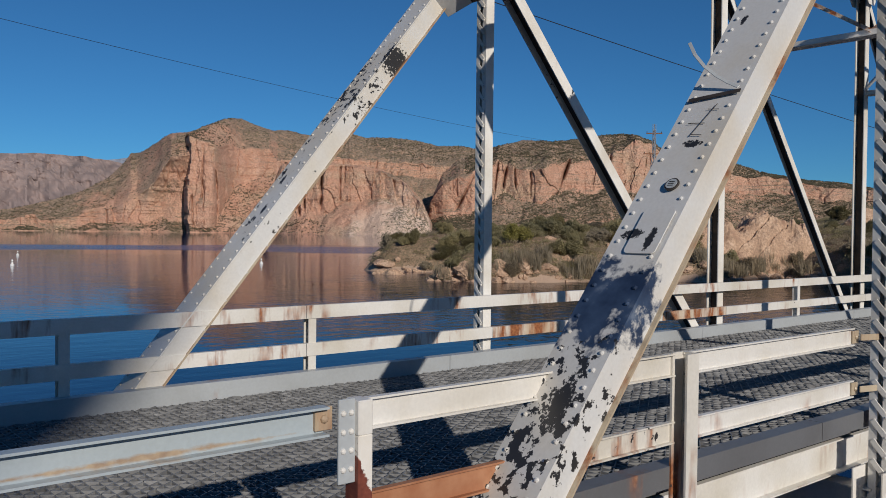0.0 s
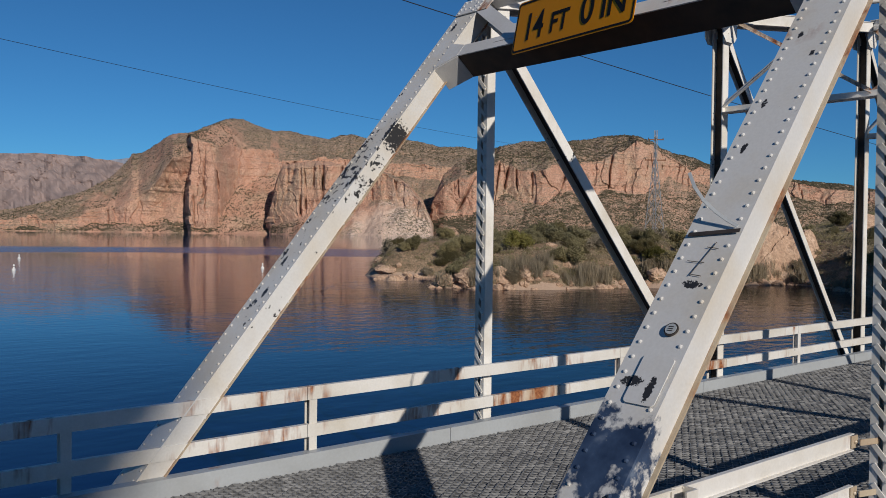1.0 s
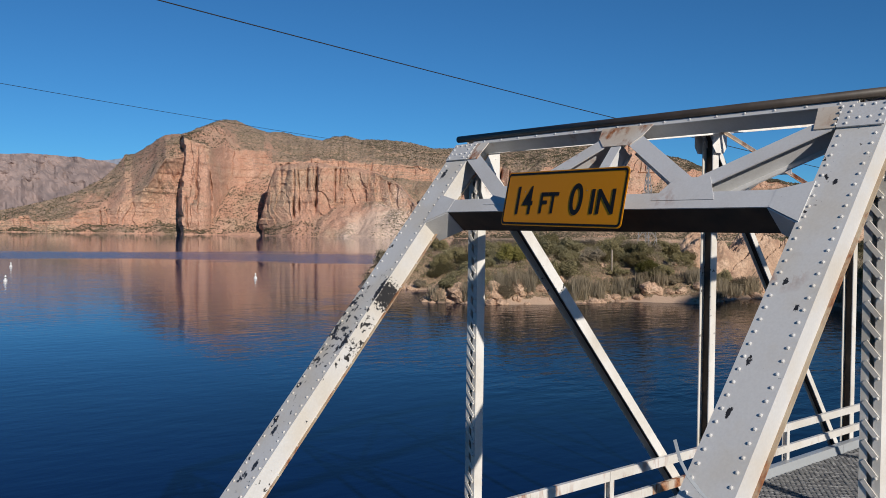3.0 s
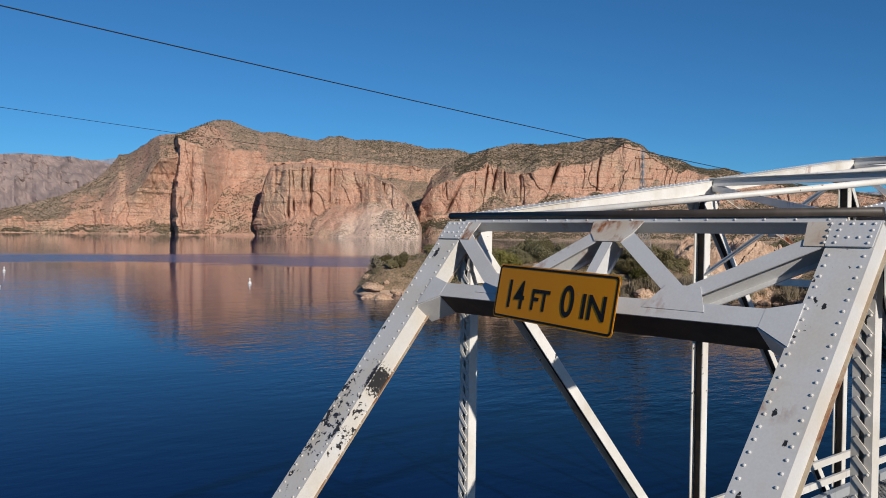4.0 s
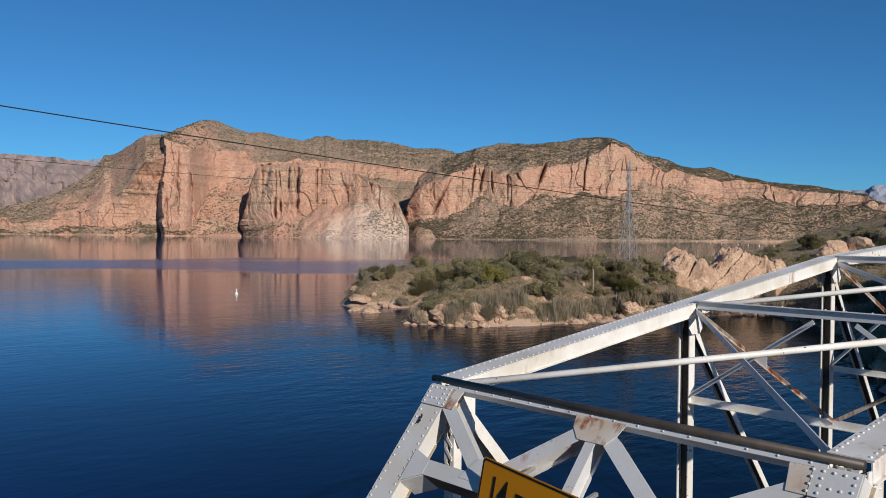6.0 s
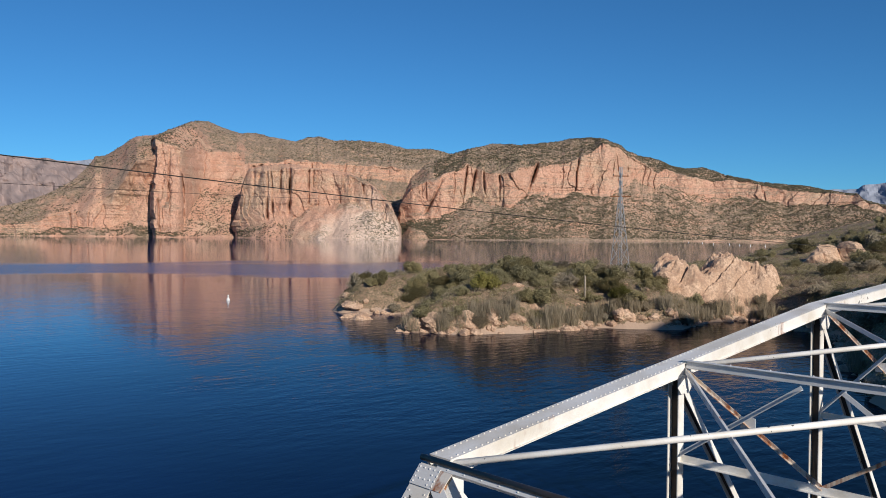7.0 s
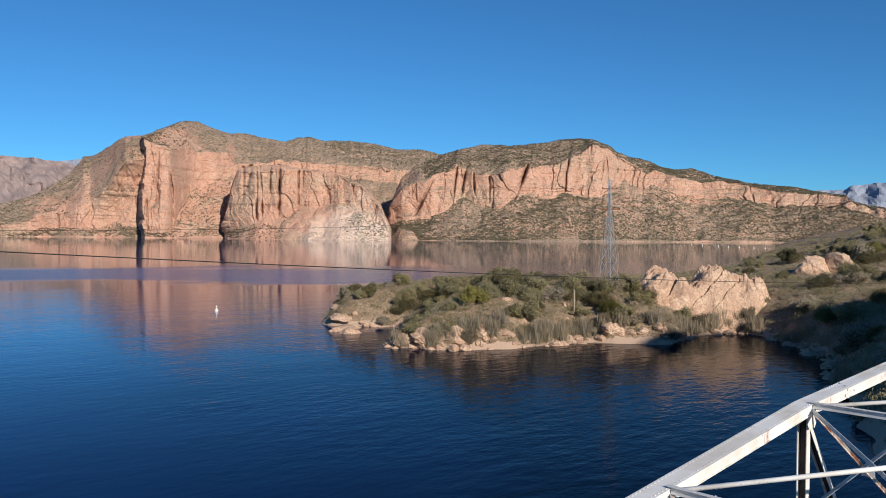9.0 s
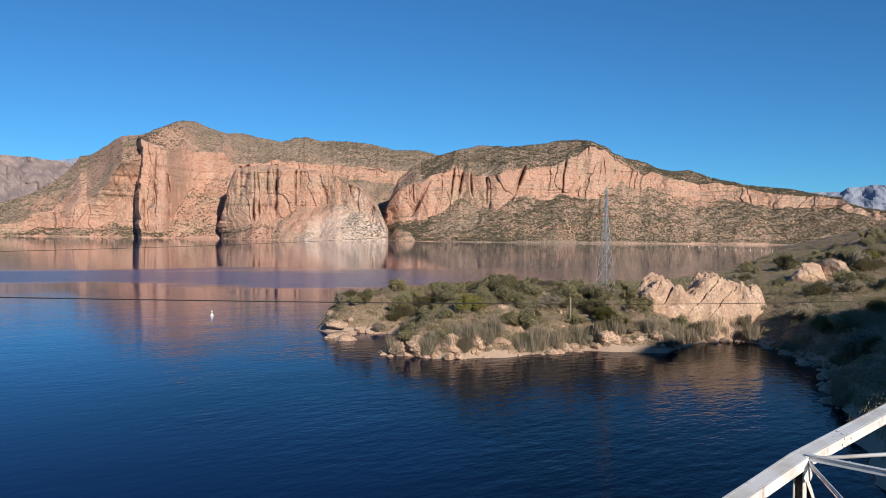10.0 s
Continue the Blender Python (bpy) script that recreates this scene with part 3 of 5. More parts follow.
def massif(form, az0, az1, rows, west=0.0, east=0.0, step=0.046, reach=0.24):
    """Points of one mountain front, one rising profile for each bearing; its ends turn back by west and east metres."""
    t = np.linspace(0, 1, rows)[:, None]
    az = np.arange(az0, az1, step)[None, :]

    def calm(v):
        w = np.exp(-np.linspace(-2, 2, 31) ** 2)
        return np.convolve(np.pad(v[0], 15, mode='edge'), w / w.sum(), mode='valid')[None, :]

    wob = fractal(az * 0.5, az * 0 + 3.3, 5, 2) * 0.1
    sky_e = curve_at(form["sky"], az) + 0.05 * fractal(az * 3, az * 0, 11, 4)
    top_e = np.minimum(curve_at(form["top"], az + wob) + 0.16 * fractal(az * 1.6, az * 0, 21, 3), sky_e - 0.03)
    foot_e = np.minimum(curve_at(form["foot"], az + wob) + 0.22 * fractal(az * 0.9, az * 0, 31, 3), top_e - 0.03)
    shore = calm(curve_at(form["shore"], az)) + 14 * fractal(az * 0.5, az * 0 + 7, 41, 3)
    turn_back = west * np.clip(1 - (az - az0) / reach, 0, 1) ** 1.4 + east * np.clip(1 - (az1 - az) / reach, 0, 1) ** 1.4
    tan = np.tan
    z_foot = np.maximum(EYE.z + tan(np.radians(foot_e)) * (shore + 40), WATER + 2)
    r_foot = shore + calm(z_foot - WATER) / 0.62
    z_top = np.maximum(EYE.z + tan(np.radians(top_e)) * (r_foot + 15), z_foot + 1)
    r_top = r_foot + 6 + calm(z_top - z_foot) * 0.26
    r_sky = r_top + 250
    z_sky = np.maximum(EYE.z + tan(np.radians(sky_e)) * r_sky, z_top * 0.9)
    r_sky = r_top + calm(np.maximum((z_sky - z_top) / 0.5, 30))
    z_sky = EYE.z + tan(np.radians(np.maximum(sky_e, top_e + 0.03))) * r_sky
    k1, k2, k3 = 0.27, 0.64, 0.95
    t = t + np.clip(np.minimum(t, 0.95 - t) / 0.15, 0, 1) * 0.04 * fractal(az * 1.1, t * 14, 93, 5, 0.6)
    one = np.ones_like(t * az)
    r = np.where(t < k1, shore + (r_foot - shore) * (t / k1), np.where(t < k2, r_foot + (r_top - r_foot) * ((t - k1) / (k2 - k1)),
        np.where(t < k3, r_top + (r_sky - r_top) * ((t - k2) / (k3 - k2)), r_sky + 260 * ((t - k3) / (1 - k3)))))
    z0 = WATER - 3
    up = (t - k2) / (k3 - k2)
    z = np.where(t < k1, z0 + (z_foot - z0) * (t / k1), np.where(t < k2, z_foot + (z_top - z_foot) * ((t - k1) / (k2 - k1)),
        np.where(t < k3, z_top + (z_sky - z_top) * np.clip(up, 0, 1) ** 0.85, z_sky - 60 * ((t - k3) / (1 - k3)))))
    # buttresses, cracks and beds of the rock, gullies of the slopes
    arc = az * 26.0
    cliffy = np.clip(1.25 - 1.25 * np.abs((t - 0.455) / 0.205) ** 6, 0, 1)
    warp = 14 * fractal(arc / 60 * one, z / 45, 55, 3)
    col = np.abs(fractal((arc + 0.8 * warp) / 70, z / 190, 51, 4, 0.5))
    split = fractal((arc + 0.4 * warp) / 24, z / 300, 61, 2)
    slit = np.exp(-(split / 0.035) ** 2) * np.clip(2.6 * fractal(arc / 60 * one, z / 50, 63, 3), 0, 1)
    crag = fractal((arc + warp) / 14, z / 20, 66, 5, 0.6)
    ledge = fractal(arc / 220 * one, z / 11, 71, 4, 0.6)
    block = np.round(2.2 * fractal((arc + warp) / 34, z / 120, 68, 2)) / 2.2
    r = r + cliffy * (-15 * col + 8 * slit + 4.5 * ledge + 6.5 * crag - 9 * block + 5) + (1 - cliffy) * 5 * ledge
    jag = az + 0.07 * fractal(arc / 40 * one, z / 24, 77, 4)
    e = np.degrees(np.arctan2(z - EYE.z, r))
    for a, lo, hi, leans, w, depth in CRACKS:
        if az0 < a < az1:
            off = (jag - a - leans * (e - 0.5 * (lo + hi))) / w
            r = r + depth * np.exp(-off ** 2) * np.clip((e - lo) / 0.25, 0, 1) * np.clip((hi - e) / 0.25, 0, 1) * np.clip(0.75 + 1.1 * fractal(arc / 60 * one, z / 18, 79, 2), 0.25, 1.2)
    lumps = fractal(arc / 75 * one, r / 75, 81, 6, 0.6)
    gully = np.abs(fractal((arc + 30 * fractal(arc / 120 * one, r / 90, 83, 3)) / 95, r / 280, 87, 4, 0.55))
    small = fractal(arc / 12 * one, r / 12, 91, 4, 0.6)
    slope = np.clip(t / 0.06, 0, 1) * (1 - 0.8 * cliffy)
    z = z + slope * (8.0 * lumps + 3.2 * small + 18 * gully - 5) * np.clip((0.955 - t) / 0.08, 0.1, 1)
    r = r - form.get("lean", 0) * np.clip((az - 20.5) / 1.5, 0, 1) * np.clip((t - 0.42) / 0.22, 0, 1)
    r = r + turn_back * np.clip(0.55 + 0.9 * (t + 0.25 * crag), 0.5, 1.5)
    edge = np.clip(1 - (az - az0) / 1.3, 0, 1) * (west > 0)
    a = np.radians(az + edge * (0.22 * np.round(3 * fractal(arc / 300 * one, z / 40, 97, 3, 0.6)) / 2 + 0.12 * fractal(arc / 60 * one, z / 14, 98, 4, 0.65) + 0.08))
    return np.stack([EYE.x + r * np.sin(a), EYE.y + r * np.cos(a), z], axis=-1)


FRONTS = [massif(WEST, 8, 25.2, 210), massif(PEAK, 23.36, 46.5, 230, west=60), massif(BUTTRESS, 28.38, 39.5, 210, west=20, east=60), massif(EAST, 38.88, 71, 240, west=110, reach=0.4)]
FRONTS.append(massif(EAST, 70.9, 92, 120, step=0.3))
all_v, all_f, base = [], [], 0
for q in FRONTS:
    all_v.append(q.reshape(-1, 3))
    all_f.append(grid_faces(q.shape[0], q.shape[1])[:, ::-1] + base)
    base += q.shape[0] * q.shape[1]
me = array_mesh("mountain", np.concatenate(all_v), np.concatenate(all_f), M_MOUNT, smooth=False)
tagged(new("mountain", me), "red cliffed desert mountain with scrub on its slopes", "mountain", kind="structure")


def ridge(name, material, r, profile, seed, rough, label, relief=60):
    az = np.arange(profile[0][0], profile[-1][0], 0.12)[None, :]
    t = np.linspace(0, 1, 40)[:, None]
    e = curve_at(profile, az) + rough * fractal(az * 1.1, az * 0, seed, 3, 0.35)
    zt = EYE.z + np.tan(np.radians(e)) * (r + 300)
    rr = r + 300 * t + relief * fractal(az * 1.2 * np.ones_like(t), t * 4, seed + 9, 5)
    z = WATER - 2 + (zt - WATER) * (t ** 0.8) + (1 - t) * t * relief * fractal(az * 1.7 * np.ones_like(t), t * 6, seed + 5, 5)
    a = np.radians(az) * np.ones_like(t)
    p = np.stack([EYE.x + rr * np.sin(a), EYE.y + rr * np.cos(a), z], axis=-1)
    ob = new(name, array_mesh(name, p.reshape(-1, 3), grid_faces(40, az.shape[1])[:, ::-1], material, smooth=False))
    tagged(ob, label, "mountain", kind="structure")


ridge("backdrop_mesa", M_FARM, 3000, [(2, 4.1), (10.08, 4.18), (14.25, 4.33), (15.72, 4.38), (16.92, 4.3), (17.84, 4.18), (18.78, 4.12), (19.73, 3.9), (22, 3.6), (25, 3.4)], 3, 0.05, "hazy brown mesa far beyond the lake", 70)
ridge("backdrop_range", M_HAZE_BLUE, 3900, [(2, 3.2), (15, 3.5), (18.78, 4.16), (19.89, 4.34), (20.69, 4.1), (25.36, 2.75), (61.92, 2.3), (65.88, 2.76), (66.83, 2.85), (68.09, 2.77), (68.4, 3.01), (69.01, 3.1), (69.77, 3.19), (70.46, 3.12), (74, 3.0), (95, 2.6)], 7, 0.06, "distant mountain range on the horizon, tinted blue for haze", 50)


def blobs(name, centres, sizes, material, seed, flat=0.75):
    """Many little uneven clumps as one mesh."""
    rng = np.random.default_rng(seed)
    base = np.array([(0, 0, 1), (0.9, 0, 0.3), (0.28, 0.86, 0.3), (-0.73, 0.53, 0.3), (-0.73, -0.53, 0.3), (0.28, -0.86, 0.3), (0, 0, -0.5)])
    tri = [(0, i, i % 5 + 1) for i in range(1, 6)] + [(6, i % 5 + 1, i) for i in range(1, 6)]
    n = len(centres)
    ang = rng.uniform(0, 6.28, n)
    b = base[None] * rng.uniform(0.65, 1.3, (n, 7, 1))
    c, s_ = np.cos(ang)[:, None], np.sin(ang)[:, None]
    x = b[..., 0] * c - b[..., 1] * s_
    y = b[..., 0] * s_ + b[..., 1] * c
    v = np.stack([x, y, b[..., 2] * flat], -1) * sizes[:, None, None] + centres[:, None, :]
    f = np.array(tri)[None] + (np.arange(n) * 7)[:, None, None]
    return new(name, array_mesh(name, v.reshape(-1, 3), f.reshape(-1, 3), material, smooth=False))


rng = np.random.default_rng(4)
spots = []
for q, many, bias in ((FRONTS[0], 12000, -0.06), (FRONTS[1], 22000, 0.0), (FRONTS[2], 7000, -0.1), (FRONTS[3], 60000, 0.2)):
    nr, nc = q.shape[:2]
    ci = rng.integers(4, nc - 4, many)
    ri = np.where(rng.random(many) < 0.6, rng.integers(5, int(nr * 0.28), many), rng.integers(int(nr * 0.64), int(nr * 0.955), many))
    if q is FRONTS[2]:
        ri = rng.integers(5, int(nr * 0.26), many)
    g = q[ri, ci]
    dens = fractal(g[:, 0] / 110, g[:, 1] / 110, 17, 4)
    ravine = (q is FRONTS[3]) & (np.degrees(np.arctan2(g[:, 0] - EYE.x, g[:, 1] - EYE.y)) < 41.6) & (ri > nr * 0.6)
    pale = ravine | (np.hypot(g[:, 0] - FAN[0], g[:, 1] - FAN[1]) < 125)
    spots.append(g[(dens + bias + rng.normal(0, 0.25, many) > np.where(pale, 0.9, 0.0)) & (g[:, 2] > WATER + 1)])
q = np.concatenate(spots)
tagged(blobs("mountain_scrub", q + np.array([0, 0, 0.4]), rng.uniform(0.6, 1.9, len(q)), M_FARSHRUB, 8), "dark desert scrub scattered over the slopes", "scrub", kind="stuff")

# ---- near land: peninsula, banks and the hills that shade them ----
SHORELINE = [(75.5, 109.8), (75, 106.5), (78, 101), (82, 97.5), (80.5, 94), (72.5, 87), (65.8, 83), (65.8, 80), (68.5, 75.3), (76, 71.2), (90, 68.3), (96, 60.8), (105.5, 63.3), (116, 61.4), (114, 55), (97, 40), (77, 30),
             (65, 24), (50, 14), (39, 8), (37.5, 0), (40, -20), (42, -120), (420, -120), (420, 170), (300, 150), (220, 120), (170, 104), (128, 106), (100, 114), (84, 116), (78, 113)]
LEFT_BANK = [(-9, 14), (-7.5, 6), (-7.5, -1), (-11, -14), (-12, -40), (-10, -140), (-160, -140), (-160, 90), (-40, 60), (-16, 30)]


def inside_distance(poly, x, y):
    """Distance to the outline, positive inside it."""
    p = np.array(poly, dtype=float)
    q2 = np.roll(p, -1, axis=0)
    d = np.full(x.shape, 1e9)
    ins = np.zeros(x.shape, dtype=bool)
    for (x0, y0), (x1, y1) in zip(p, q2):
        dx, dy = x1 - x0, y1 - y0
        t = np.clip(((x - x0) * dx + (y - y0) * dy) / (dx * dx + dy * dy), 0, 1)
        d = np.minimum(d, np.hypot(x - x0 - t * dx, y - y0 - t * dy))
        cross = (y0 > y) != (y1 > y)
        ins ^= cross & (x < (x1 - x0) * (y - y0) / (y1 - y0 + 1e-12) + x0)
    return np.where(ins, d, -d)


def hump(x, y, cx, cy, rx, ry, h, p=1.0):
    return h * np.exp(-(((x - cx) / rx) ** 2 + ((y - cy) / ry) ** 2) ** p)


def right_land(x, y):
    d = inside_distance(SHORELINE, x, y) + 2.2 * fractal(x / 9, y / 9, 101, 4)
    base = np.where(d > 0, 6.2 * (1 - np.exp(-d / 4.6)), d * 0.5)
    # humps at y -58 are unseen hills, sized for the shadows they throw
    hills = hump(x, y, 215, 52, 55, 30, 9) + hump(x, y, 70, -58, 33, 24, 44.2, 3.0) + hump(x, y, 165, -58, 55, 34, 14, 1.5) + hump(x, y, 290, 70, 70, 60, 16)
    z = WATER + base + np.clip(d / 12, 0, 1) * hills
    return z + np.clip(d, 0, 1) * (0.9 * fractal(x / 6, y / 6, 111, 5) + 0.35 * fractal(x / 1.6, y / 1.6, 121, 3))


def left_land(x, y):
    d = inside_distance(LEFT_BANK, x, y) + 1.5 * fractal(x / 7, y / 7, 131, 4)
    base = np.where(d > 0, 4.3 * (1 - np.exp(-d / 2.5)), d * 0.6)
    # unseen hill, raised to carry the sun-blocking rocks
    hills = hump(x, y, -66, -62, 39, 30, 29, 6.0)
    z = WATER + base + np.clip(d / 8, 0, 1) * hills
    road = np.clip(1 - np.abs(y - 3.2) / 5, 0, 1)
    return z + np.clip(d, 0, 1) * (1 - road) * 0.8 * fractal(x / 5, y / 5, 141, 5)


def land(name, fn, x0, x1, y0, y1, step, label):
    gx, gy = np.meshgrid(np.arange(x0, x1, step), np.arange(y0, y1, step))
    p = np.stack([gx, gy, np.maximum(fn(gx, gy), WATER - 2.5)], -1)
    ob = new(name, array_mesh(name, p.reshape(-1, 3), grid_faces(*gx.shape), M_GROUND))
    return tagged(ob, label, "ground", kind="structure")


land("ground", right_land, 30, 330, -125, 160, 0.8, "stony tan desert peninsula and bank")
land("ground_west", left_land, -165, 0, -145, 95, 1.2, "stony desert bank at the bridge approach")


def height(fn, x, y):
    return float(fn(np.array([x], dtype=float), np.array([y], dtype=float))[0])


# ---- truss bridge ----
bridge = new("truss_bridge")
tagged(bridge, "white painted riveted steel truss bridge with rust stains", "bridge")
PANEL, FIRST, COUNT = 5.1, -1.65, 8
NODE_X = [FIRST + PANEL * i for i in range(COUNT + 1)]
TOP_Z = [0, 5.44, 6.11, 6.78, 7.13, 6.78, 6.11, 5.44, 0]
LOW_Z = -0.35
NEAR, FAR = 0.84, 5.58
DECK = 0.25


def at(i, y, z):
    return Vector((NODE_X[i], y, z))


def box_member(p0, p1, y, width=0.345, depth=0.21, cover=1, pitch=0.105, name="end_post", mat=M_POST, inset=0.0):
    """Two channels with a riveted cover plate on the outside; the lower side is open with lips."""
    m, length = along(p0, p1, (0, 1, 0))
    s, rv = Shape(), Shape()
    sg = cover  # side of the cover plate along the member's own y
    half = width / 2

    e, t, lip = half + 0.015, 0.012, half + 0.03
    D = depth / 2
    wi = half - 0.012
    ring = [(-e, D), (e, D), (e, D - t), (wi + t, D - t), (wi + t, -D + t), (lip, -D + t), (lip, -D), (wi - 0.04, -D), (wi - 0.04, -D + t), (wi, -D + t), (wi, D - 2 * t),
            (-wi, D - 2 * t), (-wi, -D + t), (-wi + 0.04, -D + t), (-wi + 0.04, -D), (-lip, -D), (-lip, -D + t), (-wi - t, -D + t), (-wi - t, D - t), (-e, D - t)]
    s.profile(m, [(x, sg * y2) for x, y2 in ring], length)
    nrm = m.to_3x3() @ Vector((0, sg, 0))
    z = 0.06
    while z < length - 0.03:
        for sd in (-1, 1):
            rv.rivet(m @ Vector((sd * (half - 0.035), sg * depth / 2, z)), nrm, 0.0145)
        z += pitch
    z = 0.2
    while z < length - 0.1:
        for sd in (-1, 1):
            rv.rivet(m @ Vector((sd * (half + 0.012), -sg * (depth / 2 - 0.004), z)), m.to_3x3() @ Vector((sd * 0.3, sg, 0)), 0.015)
        z += 0.34
    ob = part(name, s, mat, bridge)
    ob.data.materials.append(M_LIP if name == "end_post" else mat)
    back = m.inverted()
    for f in ob.data.polygons:
        c = back @ f.center
        if c.y * sg < -depth / 2 + 0.013 and 0.01 < c.z < length - 0.01:
            f.material_index = 1
    if name == "end_post" and y == NEAR and p0[0] < 0:
        one = Shape()
        one.rivet((0, 0, 0), (0, 0, 1), 0.0145)
        me = mesh_of("rivet", one, mat)
        turn = nrm.to_track_quat('Z', 'Y').to_matrix().to_4x4()
        z = 0.06
        while z < length - 0.03:
            for sd in (-1, 1):
                o = new("rivet", me)
                o.matrix_basis = Matrix.Translation(m @ Vector((sd * (half - 0.035), sg * depth / 2, z))) @ turn
                o.parent = ob
            z += pitch
        return ob, m, length
    part("rivet_row", rv, mat, ob, kind="stuff")
    return ob, m, length


def gusset(p, y_face, out, w, h, tilt=0.0, mat=M_WHITE, rivets=True, name="gusset_plate"):
    """A plate flat against a truss face at y_face, w by h about p, riveted."""
    s, rv = Shape(), Shape()
    c, sn = math.cos(tilt), math.sin(tilt)
    cut = 0.22
    ring = [(-w / 2, -h / 2 + cut * h), (-w / 2 + cut * w, -h / 2), (w / 2 - cut * w, -h / 2), (w / 2, -h / 2 + cut * h), (w / 2, h / 2), (-w / 2, h / 2)]
    s.plate([(p[0] + a * c - b * sn, y_face, p[2] + a * sn + b * c) for a, b in ring], (0, out, 0), 0.012)
    for i in range(int(w / 0.085)):
        for j in range(int(h / 0.085)):
            a, b = -w / 2 + 0.06 + i * 0.085, -h / 2 + 0.06 + j * 0.085
            if abs(a) / w + max(-b, 0) / h > 0.62 or (i + j) % 2:
                continue
            rv.rivet((p[0] + a * c - b * sn, y_face, p[2] + a * sn + b * c), (0, out, 0), 0.013)
    g = part(name, s, mat, bridge)
    if rivets:
        part("rivet_row", rv, mat, g, kind="stuff")


def laced_post(p0, p1, width=0.17, depth=0.13, name="lattice_hanger", zig=True):
    """Four angles laced with zigzag bars."""
    m, length = along(p0, p1, (0, 1, 0))
    hw, hd, t, leg = width / 2, depth / 2, 0.01, 0.065
    made = []
    for sx in (-1, 1):
        s = Shape()
        s.profile(m, [(sx * x, y) for x, y in ((hw, -hd), (hw, hd), (hw - leg, hd), (hw - leg, hd - t), (hw - t, hd - t), (hw - t, -hd + t), (hw - leg, -hd + t), (hw - leg, -hd))], length)
        made.append(part(name if sx < 0 else "channel", s, M_WHITE, bridge if sx < 0 else made[0]))
    shapes = {}
    step = 0.16
    for flip in (-1, 1):
        for sy in (-1, 1):
            lc = Shape()
            a = Vector((-flip * (hw - 0.03), sy * (hd + 0.006), 0))
            b = Vector((flip * (hw - 0.03), sy * (hd + 0.006), step * 0.8))
            lc.bar(a, b, 0.045, 0.008, (1, 0, 1), c=0.002)
            lc.rivet(a + Vector((0, sy * 0.004, 0)), (0, sy, 0), 0.015)
            shapes[flip, sy] = mesh_of("lacing_bar", lc, M_WHITE)
    z = 0.25
    while z < length - 0.3:
        for sy in (-1, 1):
            ob = new("lacing_bar", shapes[sy, sy])
            ob.matrix_basis = m @ Matrix.Translation((0, 0, z))
            ob.parent = made[0]
        z += step
    return made[0]


def channel_pair(p0, p1, width=0.2, depth=0.2, name="vertical_post", mat=M_WHITE, battens=True):
    """Two white flange plates joined by a grimy web, its colour darkened for the shade there."""
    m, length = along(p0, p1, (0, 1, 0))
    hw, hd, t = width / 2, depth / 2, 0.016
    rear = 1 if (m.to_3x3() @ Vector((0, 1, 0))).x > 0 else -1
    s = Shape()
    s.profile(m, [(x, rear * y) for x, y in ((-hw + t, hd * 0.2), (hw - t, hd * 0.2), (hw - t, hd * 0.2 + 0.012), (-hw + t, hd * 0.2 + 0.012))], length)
    ob = part(name, s, M_SHADED_GRIME, bridge)
    for f in (-1, 1):
        s = Shape()
        s.profile(m, [(f * x, y) for x, y in ((hw - t, -hd), (hw, -hd), (hw, hd), (hw - t, hd))], length)
        part("flange", s, mat, ob, "white painted flange plate")
    return ob


def angle_bar(p0, p1, leg=0.09, name="lateral_brace", mat=M_WHITE, u=(0, 0, 1)):
    s = Shape()
    m, length = along(p0, p1, u)
    s.profile(m, [(0, 0), (leg, 0), (leg, 0.01), (0.01, 0.01), (0.01, leg), (0, leg)], length)
    return part(name, s, mat, bridge)


SLOPE = 1.21
POST_DIR = Vector((1, 0, SLOPE)).normalized()
POST_N = Vector((-POST_DIR.z, 0, POST_DIR.x))


def on_plate(y, z):
    """A point on the plane of the end posts' cover plates."""
    return Vector((z / SLOPE - 1.257 + 0.004 * (y - NEAR), y, z))


